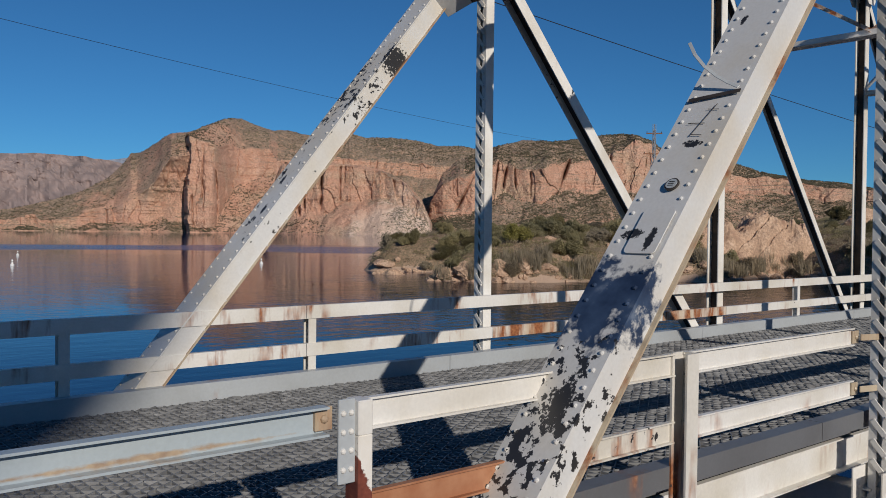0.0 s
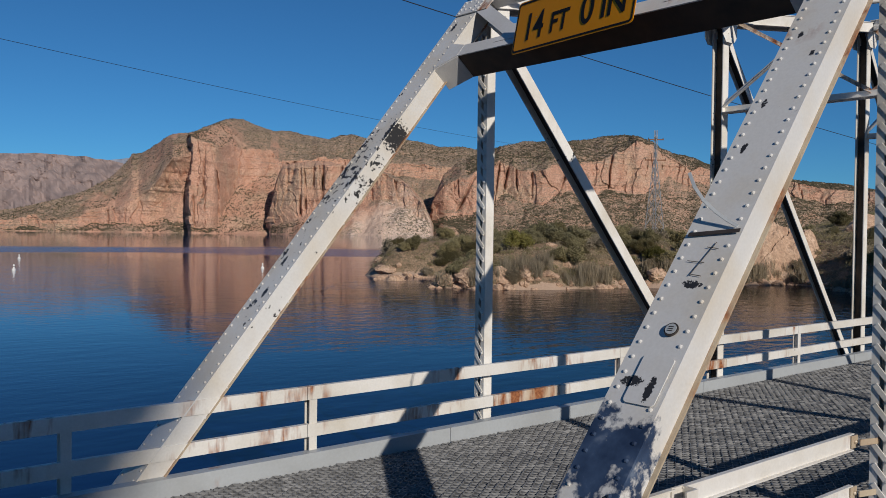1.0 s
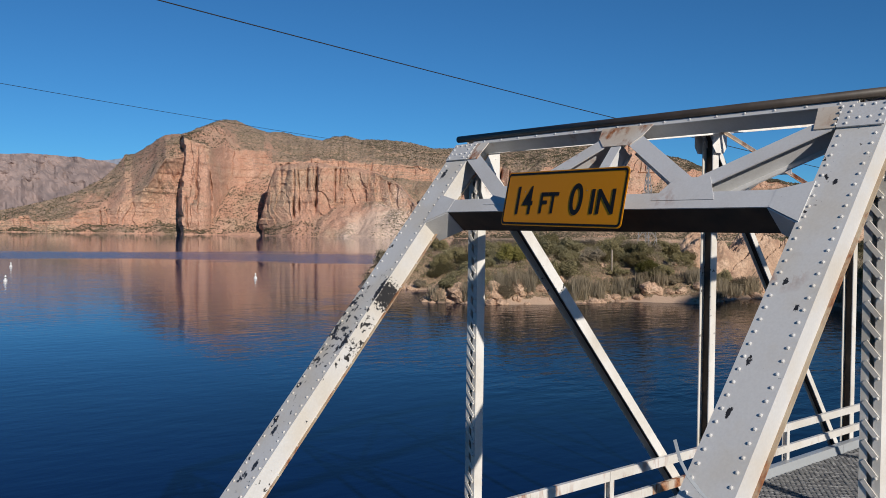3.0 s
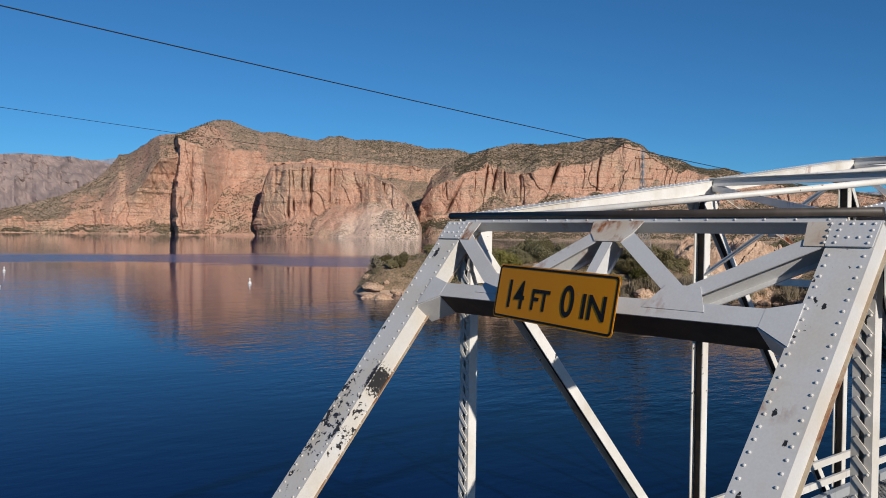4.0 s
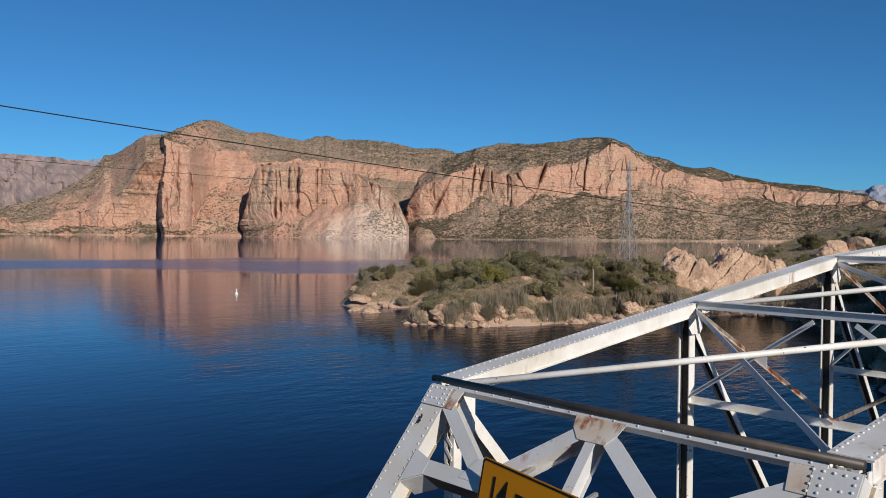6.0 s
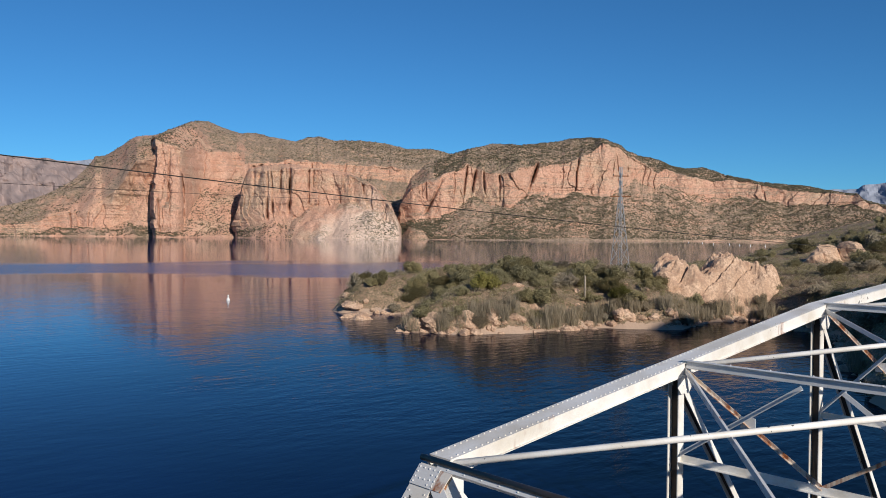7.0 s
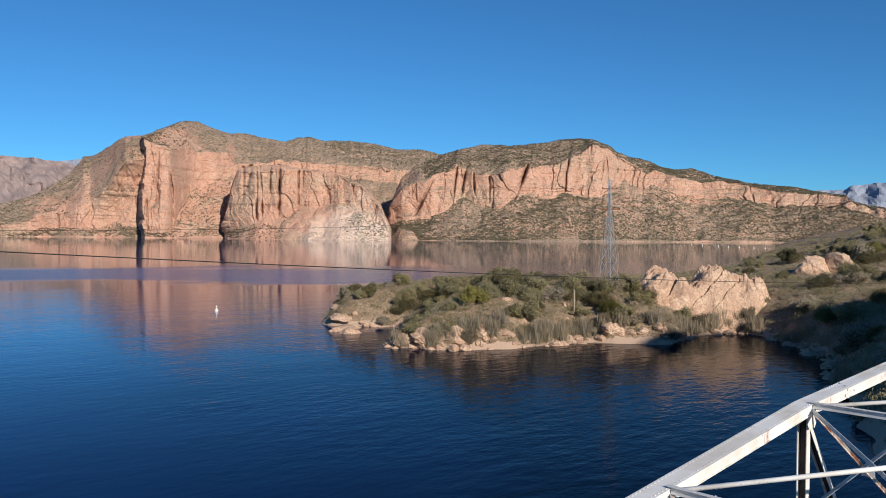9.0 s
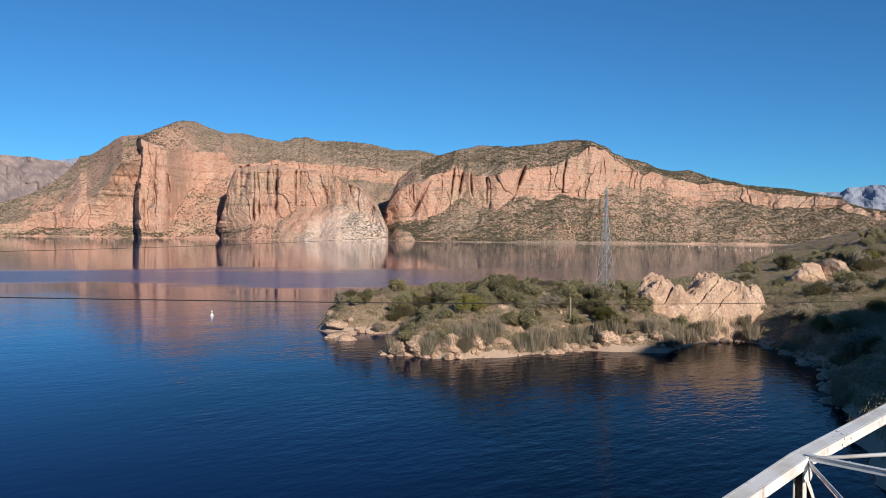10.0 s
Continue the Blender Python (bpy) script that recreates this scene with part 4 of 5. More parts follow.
for y in (NEAR, FAR):
    side = -1 if y == NEAR else 1
    foot = on_plate(y, -0.45) - POST_N * 0.112
    head = on_plate(y, 5.46) - POST_N * 0.112
    box_member(foot, head, y, cover=1 if (along(foot, head)[0].to_3x3() @ Vector((0, 1, 0))).dot(POST_N) > 0 else -1)
    # far end, mirrored
    mirror = 2 * (NODE_X[COUNT] + NODE_X[0]) / 2
    f2 = Vector((mirror - foot.x, y, foot.z))
    h2 = Vector((mirror - head.x, y, head.z))
    box_member(f2, h2, y, cover=1 if (along(f2, h2)[0].to_3x3() @ Vector((0, 1, 0))).dot(Vector((1, 0, 1))) > 0 else -1, name="end_post")
    for i in range(1, COUNT - 1):
        a, b = at(i, y, TOP_Z[i]), at(i + 1, y, TOP_Z[i + 1])
        d = (b - a).normalized()
        cov = 1 if (along(a, b)[0].to_3x3() @ Vector((0, 1, 0))).z > 0 else -1
        box_member(a - d * 0.02, b + d * 0.02, y, depth=0.2, cover=cov, name="top_chord", mat=M_WHITE)
    # bottom chord: pairs of flat bars
    for i in range(COUNT):
        s = Shape()
        for o in (-0.1, 0.1):
            s.bar(at(i, y, LOW_Z), at(i + 1, y, LOW_Z), 0.02, 0.14, (0, 1, 0), (o, 0), 0.003)
        part("bottom_chord", s, M_WHITE, bridge)
    # verticals and diagonals
    for i in range(1, COUNT):
        if i in (1, COUNT - 1):
            laced_post(at(i, y, LOW_Z), at(i, y, TOP_Z[i]))
        else:
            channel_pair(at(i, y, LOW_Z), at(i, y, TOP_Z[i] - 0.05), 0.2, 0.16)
        wide = 0.62 if i in (1, COUNT - 1) else 0.5
        for f in (-1, 1):
            shift = Vector((0.2 if i == 1 else -0.2 if i == COUNT - 1 else 0, 0, -0.17))
            if i in (1, COUNT - 1):
                gusset(at(i, y, TOP_Z[i]) + Vector((0.06 if i == 1 else -0.06, 0, -0.36)), y + f * 0.166, f, 0.30, 0.74)
            else:
                gusset(at(i, y, TOP_Z[i]) + shift, y + f * 0.166, f, wide - 0.1, 0.46)
            gusset(at(i, y, LOW_Z + 0.12), y + f * 0.118, f, 0.55, 0.42)
    for i in range(1, COUNT // 2):
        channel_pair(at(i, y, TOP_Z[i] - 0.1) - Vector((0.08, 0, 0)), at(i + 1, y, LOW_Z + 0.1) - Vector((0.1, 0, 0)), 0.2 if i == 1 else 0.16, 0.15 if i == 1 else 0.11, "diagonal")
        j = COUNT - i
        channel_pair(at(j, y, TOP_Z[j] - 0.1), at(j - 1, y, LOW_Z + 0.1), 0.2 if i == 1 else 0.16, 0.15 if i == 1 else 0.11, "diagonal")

# top lateral bracing and sway frames
for i in range(1, COUNT):
    a, b = at(i, FAR - 0.12, TOP_Z[i] + 0.13), at(i, NEAR + 0.12, TOP_Z[i] + 0.13)
    if i not in (1, COUNT - 1):
        s, rv = Shape(), Shape()
        s.bar(a, b, 0.012, 0.1, (0, 0, 1), c=0.003)
        s.bar(a - Vector((0, 0, 0.06)), b - Vector((0, 0, 0.06)), 0.13, 0.012, (0, 0, 1), c=0.003)
        for k in range(14):
            rv.rivet(a.lerp(b, (k + 0.5) / 14) + Vector((0.04 * (-1) ** k, 0, 0.008)), (0, 0, 1), 0.014)
        ob = part("top_strut", s, M_PORTAL, bridge)
        part("rivet_row", rv, M_PORTAL, ob, kind="stuff")
        low_a, low_b = at(i, FAR - 0.1, 4.6), at(i, NEAR + 0.1, 4.6)
        angle_bar(low_a, low_b, 0.1, "sway_strut", M_WHITE)
        angle_bar(low_a + Vector((0.05, 0, 0)), low_b + Vector((0.05, 0, 0)), 0.1, "sway_strut", M_WHITE, (1, 0, 0))
        for hi, lo in ((a, low_a), (b, low_b)):
            mid_hi, mid_lo = a.lerp(b, 0.5), low_a.lerp(low_b, 0.5)
            angle_bar(hi - Vector((-0.02, 0, 0.16)), mid_lo + Vector((0.02, 0, 0.05)), 0.055, "sway_brace", M_STREAKED_RAIL)
            angle_bar(lo + Vector((-0.03, 0, 0.08)), mid_hi.lerp(hi, 0.12) - Vector((0.03, 0, 0.2)), 0.07, "sway_brace", M_PORTAL)
            s = Shape()
            c = hi.lerp(mid_lo, 0.5)
            s.plate([c + Vector((0, u, v)) for u, v in ((-0.12, -0.1), (0.12, -0.1), (0.12, 0.08), (-0.12, 0.08))], (-1, 0, 0), 0.01)
            part("brace_plate", s, M_PORTAL, bridge)
    if i < COUNT - 1:
        a2, b2 = at(i + 1, FAR - 0.15, TOP_Z[i + 1] + 0.02), at(i + 1, NEAR + 0.15, TOP_Z[i + 1] + 0.02)
        drop = Vector((0, 0, 0.1))
        s = Shape()
        s.tube([a - drop, b2 + drop * 0.8], 0.042, 10)
        part("lateral_tube", s, M_WHITE, bridge, smooth=True)
        angle_bar(b - drop * 1.6, a2 - drop * 0.9, 0.09, "lateral_brace", M_PORTAL)


# portal frame between the end posts
def por(y, w, d=0.0):
    """A point of the portal: y across, w up the slope, d out of the cover plane."""
    p = on_plate(y, 0) + POST_DIR * w
    return p + POST_N * d


def portal_strut(y0, w0, y1, w1, width=0.2, depth=0.2):
    s = Shape()
    a, b = por(y0, w0, -0.002), por(y1, w1, -0.002)
    m, length = along(a, b, (b - a).cross(POST_N))
    up = 1 if (m.to_3x3() @ Vector((0, 1, 0))).dot(POST_N) > 0 else -1
    h, t = width / 2, 0.012
    ring = [(-h, 0), (h, 0), (h, -t), (t, -t), (t, -depth + t), (h * 0.8, -depth + t), (h * 0.8, -depth), (-h * 0.8, -depth), (-h * 0.8, -depth + t), (-t, -depth + t), (-t, -t), (-h, -t)]
    s.profile(m, [(x, up * y) for x, y in ring], length)
    return part("portal_strut", s, M_PORTAL, bridge)


Y0, Y1 = FAR - 0.165, NEAR + 0.165
W_TOP, W_LOW = 6.93, 6.07
# lower strut: a channel whose deep underside has its shade in the colour
s = Shape()
m, length = along(por(Y0, W_LOW, 0.002), por(Y1, W_LOW, 0.002), POST_DIR)
up = 1 if (m.to_3x3() @ Vector((0, 1, 0))).dot(POST_N) > 0 else -1
s.profile(m, [(x, up * y) for x, y in ((-0.09, 0), (0.09, 0), (0.09, -0.012), (-0.09, -0.012))], length)
low_strut = part("portal_strut", s, M_PORTAL, bridge)
s = Shape()
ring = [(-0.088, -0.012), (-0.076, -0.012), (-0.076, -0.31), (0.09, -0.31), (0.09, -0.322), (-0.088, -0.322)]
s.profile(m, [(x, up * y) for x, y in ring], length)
part("web", s, M_SHADED_GRIME, low_strut, "grimy underside plate, coloured near-black for its shade")
for y0, y1 in ((Y0 + 0.05, 4.36), (3.3, 4.20), (3.1, 2.04), (Y1 - 0.05, 2.2)):
    portal_strut(y0, W_TOP + 0.02, y1, W_LOW + 0.1, 0.16, 0.22)
portal_strut(3.2, W_TOP - 0.05, 3.2, W_LOW + 0.02, 0.12, 0.2)
for yc in (4.28, 2.12):
    s = Shape()
    s.plate([por(yc + 0.31, W_LOW + 0.0, 0.008), por(yc - 0.31, W_LOW + 0.0, 0.008), por(yc - 0.25, W_LOW + 0.12, 0.008), por(yc - 0.17, W_LOW + 0.26, 0.008), por(yc + 0.17, W_LOW + 0.26, 0.008), por(yc + 0.25, W_LOW + 0.12, 0.008)], POST_N, 0.008)
    part("gusset_plate", s, M_PORTAL, bridge)
s = Shape()
s.plate([por(3.50, W_TOP + 0.14, 0.008), por(2.88, W_TOP + 0.14, 0.008), por(2.93, W_TOP + 0.0, 0.008), por(3.03, W_TOP - 0.12, 0.008), por(3.36, W_TOP - 0.12, 0.008), por(3.47, W_TOP + 0.0, 0.008)], POST_N, 0.008)
part("gusset_plate", s, M_STREAK, bridge, "rust-streaked plate")
for y, sg in ((Y0, -1), (Y1, 1)):
    s = Shape()
    s.plate([por(y, W_LOW + 0.17, 0.004), por(y + sg * 0.29, W_LOW + 0.09, 0.004), por(y + sg * 0.29, W_LOW - 0.09, 0.004), por(y, W_LOW - 0.24, 0.004)], POST_N, 0.012)
    a, b = por(y, W_LOW - 0.25, -0.16), por(y + sg * 0.30, W_LOW - 0.093, -0.16)
    s.bar(a, b, 0.31, 0.012, POST_N, c=0.003)
    part("knee_plate", s, M_PORTAL, bridge)
    s, rv = Shape(), Shape()
    yo = y - sg * 0.345
    s.plate([por(yo, W_TOP + 0.13, 0.014), por(y + sg * 0.04, W_TOP + 0.13, 0.014), por(y + sg * 0.02, W_TOP - 0.13, 0.014), por(yo, W_TOP - 0.13, 0.014)], POST_N, 0.012)
    for q in range(5):
        for k in range(4 if q in (0, 3, 4) else 2):
            rv.rivet(por(yo + sg * (0.04 + 0.085 * q), W_TOP + 0.10 - (0.065 if q in (0, 3, 4) else 0.14) * k, 0.014), POST_N, 0.0145)
    r2 = Shape()
    r2.plate([por(y + sg * 0.04, W_TOP + 0.12, 0.01), por(y + sg * 0.24, W_TOP + 0.12, 0.01), por(y + sg * 0.2, W_TOP - 0.13, 0.01), por(y + sg * 0.03, W_TOP - 0.13, 0.01)], POST_N, 0.01)
    part("corner_plate", r2, M_STREAK, bridge, "rust-streaked plate")
    ob = part("corner_plate", s, M_PORTAL, bridge)
    part("rivet_row", rv, M_PORTAL, ob, kind="stuff")
# dark pipe along the top, on an angle seat
s = Shape()
s.tube([por(FAR + 0.19, W_TOP + 0.215, 0.02), por(NEAR - 0.17, W_TOP + 0.215, 0.02)], 0.04, 14)
part("top_pipe", s, M_PIPE, bridge, "dark brown steel pipe", smooth=True)
s, rv = Shape(), Shape()
s.bar(por(FAR - 0.1, W_TOP + 0.155, -0.004), por(NEAR + 0.1, W_TOP + 0.155, -0.004), 0.06, 0.012, POST_DIR, c=0.003)
s.bar(por(FAR - 0.1, W_TOP + 0.165, -0.1), por(NEAR + 0.1, W_TOP + 0.165, -0.1), 0.2, 0.012, POST_N, c=0.003)
for k in range(16):
    rv.rivet(por(FAR - 0.3 - 0.28 * k, W_TOP + 0.155, 0.004), POST_N, 0.012)
ob = part("pipe_seat", s, M_PORTAL, bridge)
part("rivet_row", rv, M_PORTAL, ob, kind="stuff")

# a second portal far away closes the frame
far_x = NODE_X[COUNT - 1]
s = Shape()
for z in (4.7, 5.4):
    s.bar((far_x, FAR - 0.16, z), (far_x, NEAR + 0.16, z), 0.18, 0.2, (0, 0, 1))
part("portal_strut", s, M_PORTAL, bridge)

# marks on the near end post: badge, inspection plate, bent strap
s = Shape()
m = Matrix.Translation(por(0.80, 2.725, 0.004)) @ POST_N.to_track_quat('Z', 'Y').to_matrix().to_4x4()
s.tube([m @ Vector((0, 0, -0.004)), m @ Vector((0, 0, 0.008))], 0.045, 20)
badge = part("badge", s, M_PIPE, bridge, "round dark metal badge")
s = Shape()
s.tube([m @ Vector((0, 0, 0.006)), m @ Vector((0, 0, 0.011))], 0.036, 18)
part("face", s, M_GREY, badge, "worn grey face")
s = Shape()
for k in range(3):
    s.bar(m @ Vector((-0.018, 0.014 - 0.014 * k, 0.0125)), m @ Vector((0.018, 0.014 - 0.014 * k, 0.0125)), 0.004, 0.003, (0, 0, 1), c=0.0005)
part("embossing", s, M_PIPE, badge)
s = Shape()
ring = []
for k in range(24):
    a = 2 * math.pi * k / 24
    cx, cy = (1 if math.cos(a) > 0 else -1), (1 if math.sin(a) > 0 else -1)
    ring.append(por(0.79 + cx * 0.075 + 0.03 * math.cos(a), 2.38 + cy * 0.13 + 0.03 * math.sin(a), 0.006))
s.plate(ring, POST_N, 0.006)
part("inspection_plate", s, M_POST, bridge)
s = Shape()
pts3 = [por(0.69, 3.50, 0.012), por(0.76, 3.53, 0.03), por(0.84, 3.57, 0.06), por(0.93, 3.63, 0.10), por(1.02, 3.72, 0.13), por(1.10, 3.83, 0.14)]
for p, q3 in zip(pts3, pts3[1:]):
    s.bar(p - (q3 - p) * 0.08, q3 + (q3 - p) * 0.08, 0.022, 0.005, POST_DIR, c=0.001)
part("bent_strap", s, M_GREY, bridge, "bent loose steel strap")
s = Shape()
s.bar(por(1.0, 3.43, 0.008), por(0.66, 3.47, 0.008), 0.03, 0.004, POST_DIR, c=0.001)
part("strap_scar", s, M_PIPE, bridge)

# scratched marks on the near end post
for y0, w0, y1, w1 in ((0.78, 3.38, 0.86, 3.12), (0.75, 3.33, 0.83, 3.34), (0.80, 3.22, 0.92, 3.23), (0.78, 3.12, 0.86, 3.13)):
    s = Shape()
    s.bar(por(y0, w0, 0.002), por(y1, w1, 0.002), 0.004, 0.004, POST_DIR + Vector((0, 0.3, 0)), c=0.001)
    part("scratch_mark", s, M_PIPE, bridge)

# sign
sign = new("clearance_sign")
tagged(sign, "amber height clearance sign with black lettering and border", "sign")
s_bl, s_br, s_up = Vector((2.50, 4.20, 4.466)), Vector((2.175, 2.42, 4.430)), Vector((0.10, 0.015, 0.535))
sx = (s_br - s_bl).normalized()
sw, sh = (s_br - s_bl).length, s_up.length
sn = sx.cross(s_up).normalized()
sy = sn.cross(sx)
SM = Matrix((sx, sy, sn)).transposed().to_4x4()
SM.translation = s_bl


def rounded(x0, y0, x1, y1, r, z, n=6):
    out = []
    for cx, cy, a0 in ((x1 - r, y1 - r, 0), (x0 + r, y1 - r, 90), (x0 + r, y0 + r, 180), (x1 - r, y0 + r, 270)):
        for k in range(n):
            a = radians(a0 + 90 * k / (n - 1))
            out.append(SM @ Vector((cx + r * math.cos(a), cy + r * math.sin(a), z)))
    return out


s = Shape()
s.plate(rounded(0, 0, sw, sh, 0.045, 0), sn, 0.004)
part("panel", s, M_YELLOW, sign)
s = Shape()
out_r, in_r = rounded(0.012, 0.012, sw - 0.012, sh - 0.012, 0.04, 0.0025), rounded(0.032, 0.032, sw - 0.032, sh - 0.032, 0.03, 0.0025)
k = len(out_r)
s.add(out_r + in_r, [(i, (i + 1) % k, (i + 1) % k + k, i + k) for i in range(k)])
part("border", s, M_BLACK, sign)


def letter(txt, x, y, h, squeeze):
    cu = bpy.data.curves.new("lettering", 'FONT')
    cu.body, cu.size, cu.extrude, cu.offset = txt, h * 1.37, 0.0008, 0.0045
    tmp = bpy.data.objects.new("lettering", cu)
    scene.collection.objects.link(tmp)
    bpy.context.view_layer.update()
    me2 = bpy.data.meshes.new_from_object(tmp.evaluated_get(bpy.context.evaluated_depsgraph_get()))
    bpy.data.objects.remove(tmp)
    me2.name = "lettering"
    me2.transform(SM @ Matrix.Translation((x, y, 0.003)) @ Matrix.Diagonal((squeeze, 1, 1, 1)))
    me2.materials.clear()
    me2.materials.append(M_BLACK)
    ob = new("lettering", me2)
    ob.parent = sign


letter("14", 0.16, 0.12, 0.29, 0.85)
letter("FT", 0.60, 0.13, 0.21, 0.95)
letter("0", 1.06, 0.12, 0.30, 0.95)
letter("IN", 1.345, 0.13, 0.23, 1.1)
for bx in (0.35, 1.3):
    s = Shape()
    p = SM @ Vector((bx, sh * 0.6, -0.006))
    s.bar(p, p + Vector((0.5, 0, 0.1)), 0.04, 0.04, (0, 1, 0))
    s.bar(SM @ Vector((bx, 0.05, -0.02)), SM @ Vector((bx, sh - 0.05, -0.02)), 0.04, 0.03, (0, 1, 0))
    part("bracket", s, M_GALV, sign)

def i_section(w, h, t=0.012):
    a, b = w / 2, h / 2
    q = t / 2
    return [(-a, -b), (a, -b), (a, -b + t), (q, -b + t), (q, b - t), (a, b - t), (a, b), (-a, b), (-a, b - t), (-q, b - t), (-q, -b + t), (-a, -b + t)]


# deck: near-black sheet under a proud steel grid, kerb channels, stringers and floor beams
X0, X1 = -7.5, NODE_X[COUNT] + 0.6
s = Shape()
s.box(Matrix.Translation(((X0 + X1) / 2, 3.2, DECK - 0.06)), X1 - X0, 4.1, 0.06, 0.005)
deck = part("deck", s, M_GAP_DARK, bridge)
for y, f in ((5.30, -1), (1.10, 1)):
    x = X0
    while x < X1 - 0.1:
        e = min(x + PANEL, X1)
        s = Shape()
        m, length = along((x, y, DECK), (e - 0.008, y, DECK), (0, 1, 0))
        up = 1 if (m.to_3x3() @ Vector((0, 1, 0))).z > 0 else -1
        ring = [(0, -0.05), (0, 0.155), (-f * 0.13, 0.155), (-f * 0.13, 0.02), (-f * 0.118, 0.02), (-f * 0.118, 0.143), (-f * 0.012, 0.143), (-f * 0.012, -0.05)]
        s.profile(m, [(p, up * q) for p, q in ring], length)
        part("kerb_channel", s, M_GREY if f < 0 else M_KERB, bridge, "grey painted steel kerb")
        x = e
for y in (1.22, 2.2, 3.2, 4.2, 5.18):
    s = Shape()
    m, length = along((X0, y, DECK - 0.25), (X1, y, DECK - 0.25), (0, 1, 0))
    s.profile(m, i_section(0.14, 0.28), length)
    part("stringer", s, M_RAIL, bridge)
for i in range(COUNT + 1):
    s = Shape()
    m, length = along(at(i, NEAR + 0.05, LOW_Z - 0.06), at(i, FAR - 0.05, LOW_Z - 0.06), (1, 0, 0))
    s.profile(m, i_section(0.22, 0.4), length)
    part("floor_beam", s, M_RAIL, bridge)

# guard rails
def rail_piece(x0, x1, y, z0, z1, f, mat=M_RAIL, name="rail", lip=0.055):
    """A channel rail with its web towards f."""
    s = Shape()
    m, length = along((x0, y, 0), (x1, y, 0), (0, 1, 0))
    up = 1 if (m.to_3x3() @ Vector((0, 1, 0))).z > 0 else -1
    g = -f * lip
    ring = [(f * 0.005, z0), (f * 0.005, z1), (g, z1), (g, z1 - 0.01), (-f * 0.005, z1 - 0.01), (-f * 0.005, z0 + 0.01), (g, z0 + 0.01), (g, z0)]
    s.profile(m, [(a, up * b) for a, b in ring], length)
    return part(name, s, mat, bridge)


for xp in (-6.3, -3.9, -1.48, 0.93, 5.95, 10.95, 16.2, 21.3, 26.4, 31.5, 36.2):
    s = Shape()
    m, length = along((xp, 5.455, -0.1), (xp, 5.455, 1.0), (0, 1, 0))
    s.profile(m, [(-0.05, -0.045), (-0.038, -0.045), (-0.038, -0.006), (0.038, -0.006), (0.038, -0.045), (0.05, -0.045), (0.05, 0.045), (0.038, 0.045), (0.038, 0.006), (-0.038, 0.006), (-0.038, 0.045), (-0.05, 0.045)], length)
    part("rail_post", s, M_RAIL, bridge)
for a, b in ((X0, -4.0), (-4.0, 0.86), (0.86, 5.9), (5.9, 10.9), (10.9, 16.0), (16.0, 21.1), (21.1, 26.2), (26.2, 31.3), (31.3, 36.4)):
    rail_piece(a, b - 0.008, 5.4, 0.925, 1.06, -1)
for a, b, rusty in ((X0, -4.0, 0), (-4.0, 0.86, 0), (0.86, 3.46, 0), (3.46, 4.66, 1), (4.66, 6.9, 0), (6.9, 8.6, 1), (8.6, 13.6, 0), (13.6, 18.7, 0), (18.7, 23.8, 0), (23.8, 28.9, 0), (28.9, 36.4, 0)):
    rail_piece(a, b - 0.008, 5.4, 0.545, 0.675, -1, M_STREAKED_RAIL if rusty else M_RAIL)

NY = 0.98
for a, b in ((-1.545, 0.76), (0.84, 3.16), (3.62, 5.75), (5.83, 8.0), (8.5, 10.6), (10.7, 12.9), (13.3, 17.7), (18.2, 22.5), (23, 27.4), (27.9, 32.3), (32.7, 37.0)):
    rail_piece(a, b, NY, 0.955, 1.095, 1, lip=0.032)
    if a > -1:
        rail_piece(a, b, NY, 0.545, 0.68, 1, lip=0.032)
rail_piece(-1.545, -0.42, NY, 0.545, 0.68, 1, M_RUSTRED, lip=0.032)
rail_piece(-0.412, 0.76, NY, 0.545, 0.68, 1, lip=0.032)
for x in (0.80, 5.79, 10.65):
    s = Shape()
    m, length = along((x, NY - 0.065, -0.1), (x, NY - 0.065, 1.10), (0, 1, 0))
    s.profile(m, [(-0.06, 0.06), (-0.045, 0.06), (-0.045, -0.048), (0.045, -0.048), (0.045, 0.06), (0.06, 0.06), (0.06, -0.06), (-0.06, -0.06)], length)
    part("rail_post", s, M_RAIL, bridge)
for x in (3.2, 3.58):
    for z in (1.02, 0.61):
        s = Shape()
        s.box(Matrix.Translation((x, NY - 0.015, z)), 0.1, 0.014, 0.1, 0.002)
        s.bar((x, NY - 0.06, z), (3.40, NEAR + 0.02, z), 0.05, 0.012, (0, 0, 1))
        s.rivet((x, NY - 0.022, z), (0, -1, 0), 0.02)
        part("rail_clip", s, M_LIP, bridge, "rust-stained clip")
# end post of the guard with its riveted splice
s, rv = Shape(), Shape()
s.bar((-1.575, NY - 0.04, 0.95), (-1.575, NY - 0.04, 1.1), 0.1, 0.075, (0, 1, 0))
foot_s = Shape()
foot_s.bar((-1.575, NY - 0.04, -0.1), (-1.575, NY - 0.04, 0.95), 0.1, 0.075, (0, 1, 0))
splice = Shape()
splice.box(Matrix.Translation((-1.655, NY - 0.06, 0.93)), 0.085, 0.014, 0.36, 0.003)
for dx in (-0.02, 0.02):
    for dz in (0.81, 0.89, 0.97, 1.05):
        rv.rivet((-1.655 + dx, NY - 0.067, dz), (0, -1, 0), 0.014)
clip = Shape()
clip.box(Matrix.Translation((-1.742, NY - 0.012, 1.03)), 0.085, 0.02, 0.10, 0.003)
clip.rivet((-1.742, NY - 0.022, 1.03), (0, -1, 0), 0.02)
ob = part("rail_post", s, M_RAIL, bridge, "end post with riveted splice plate")
part("post_foot", foot_s, M_FOOT, ob, "red-rusted foot")
part("splice_plate", splice, M_GREY, ob, "grey riveted splice plate")
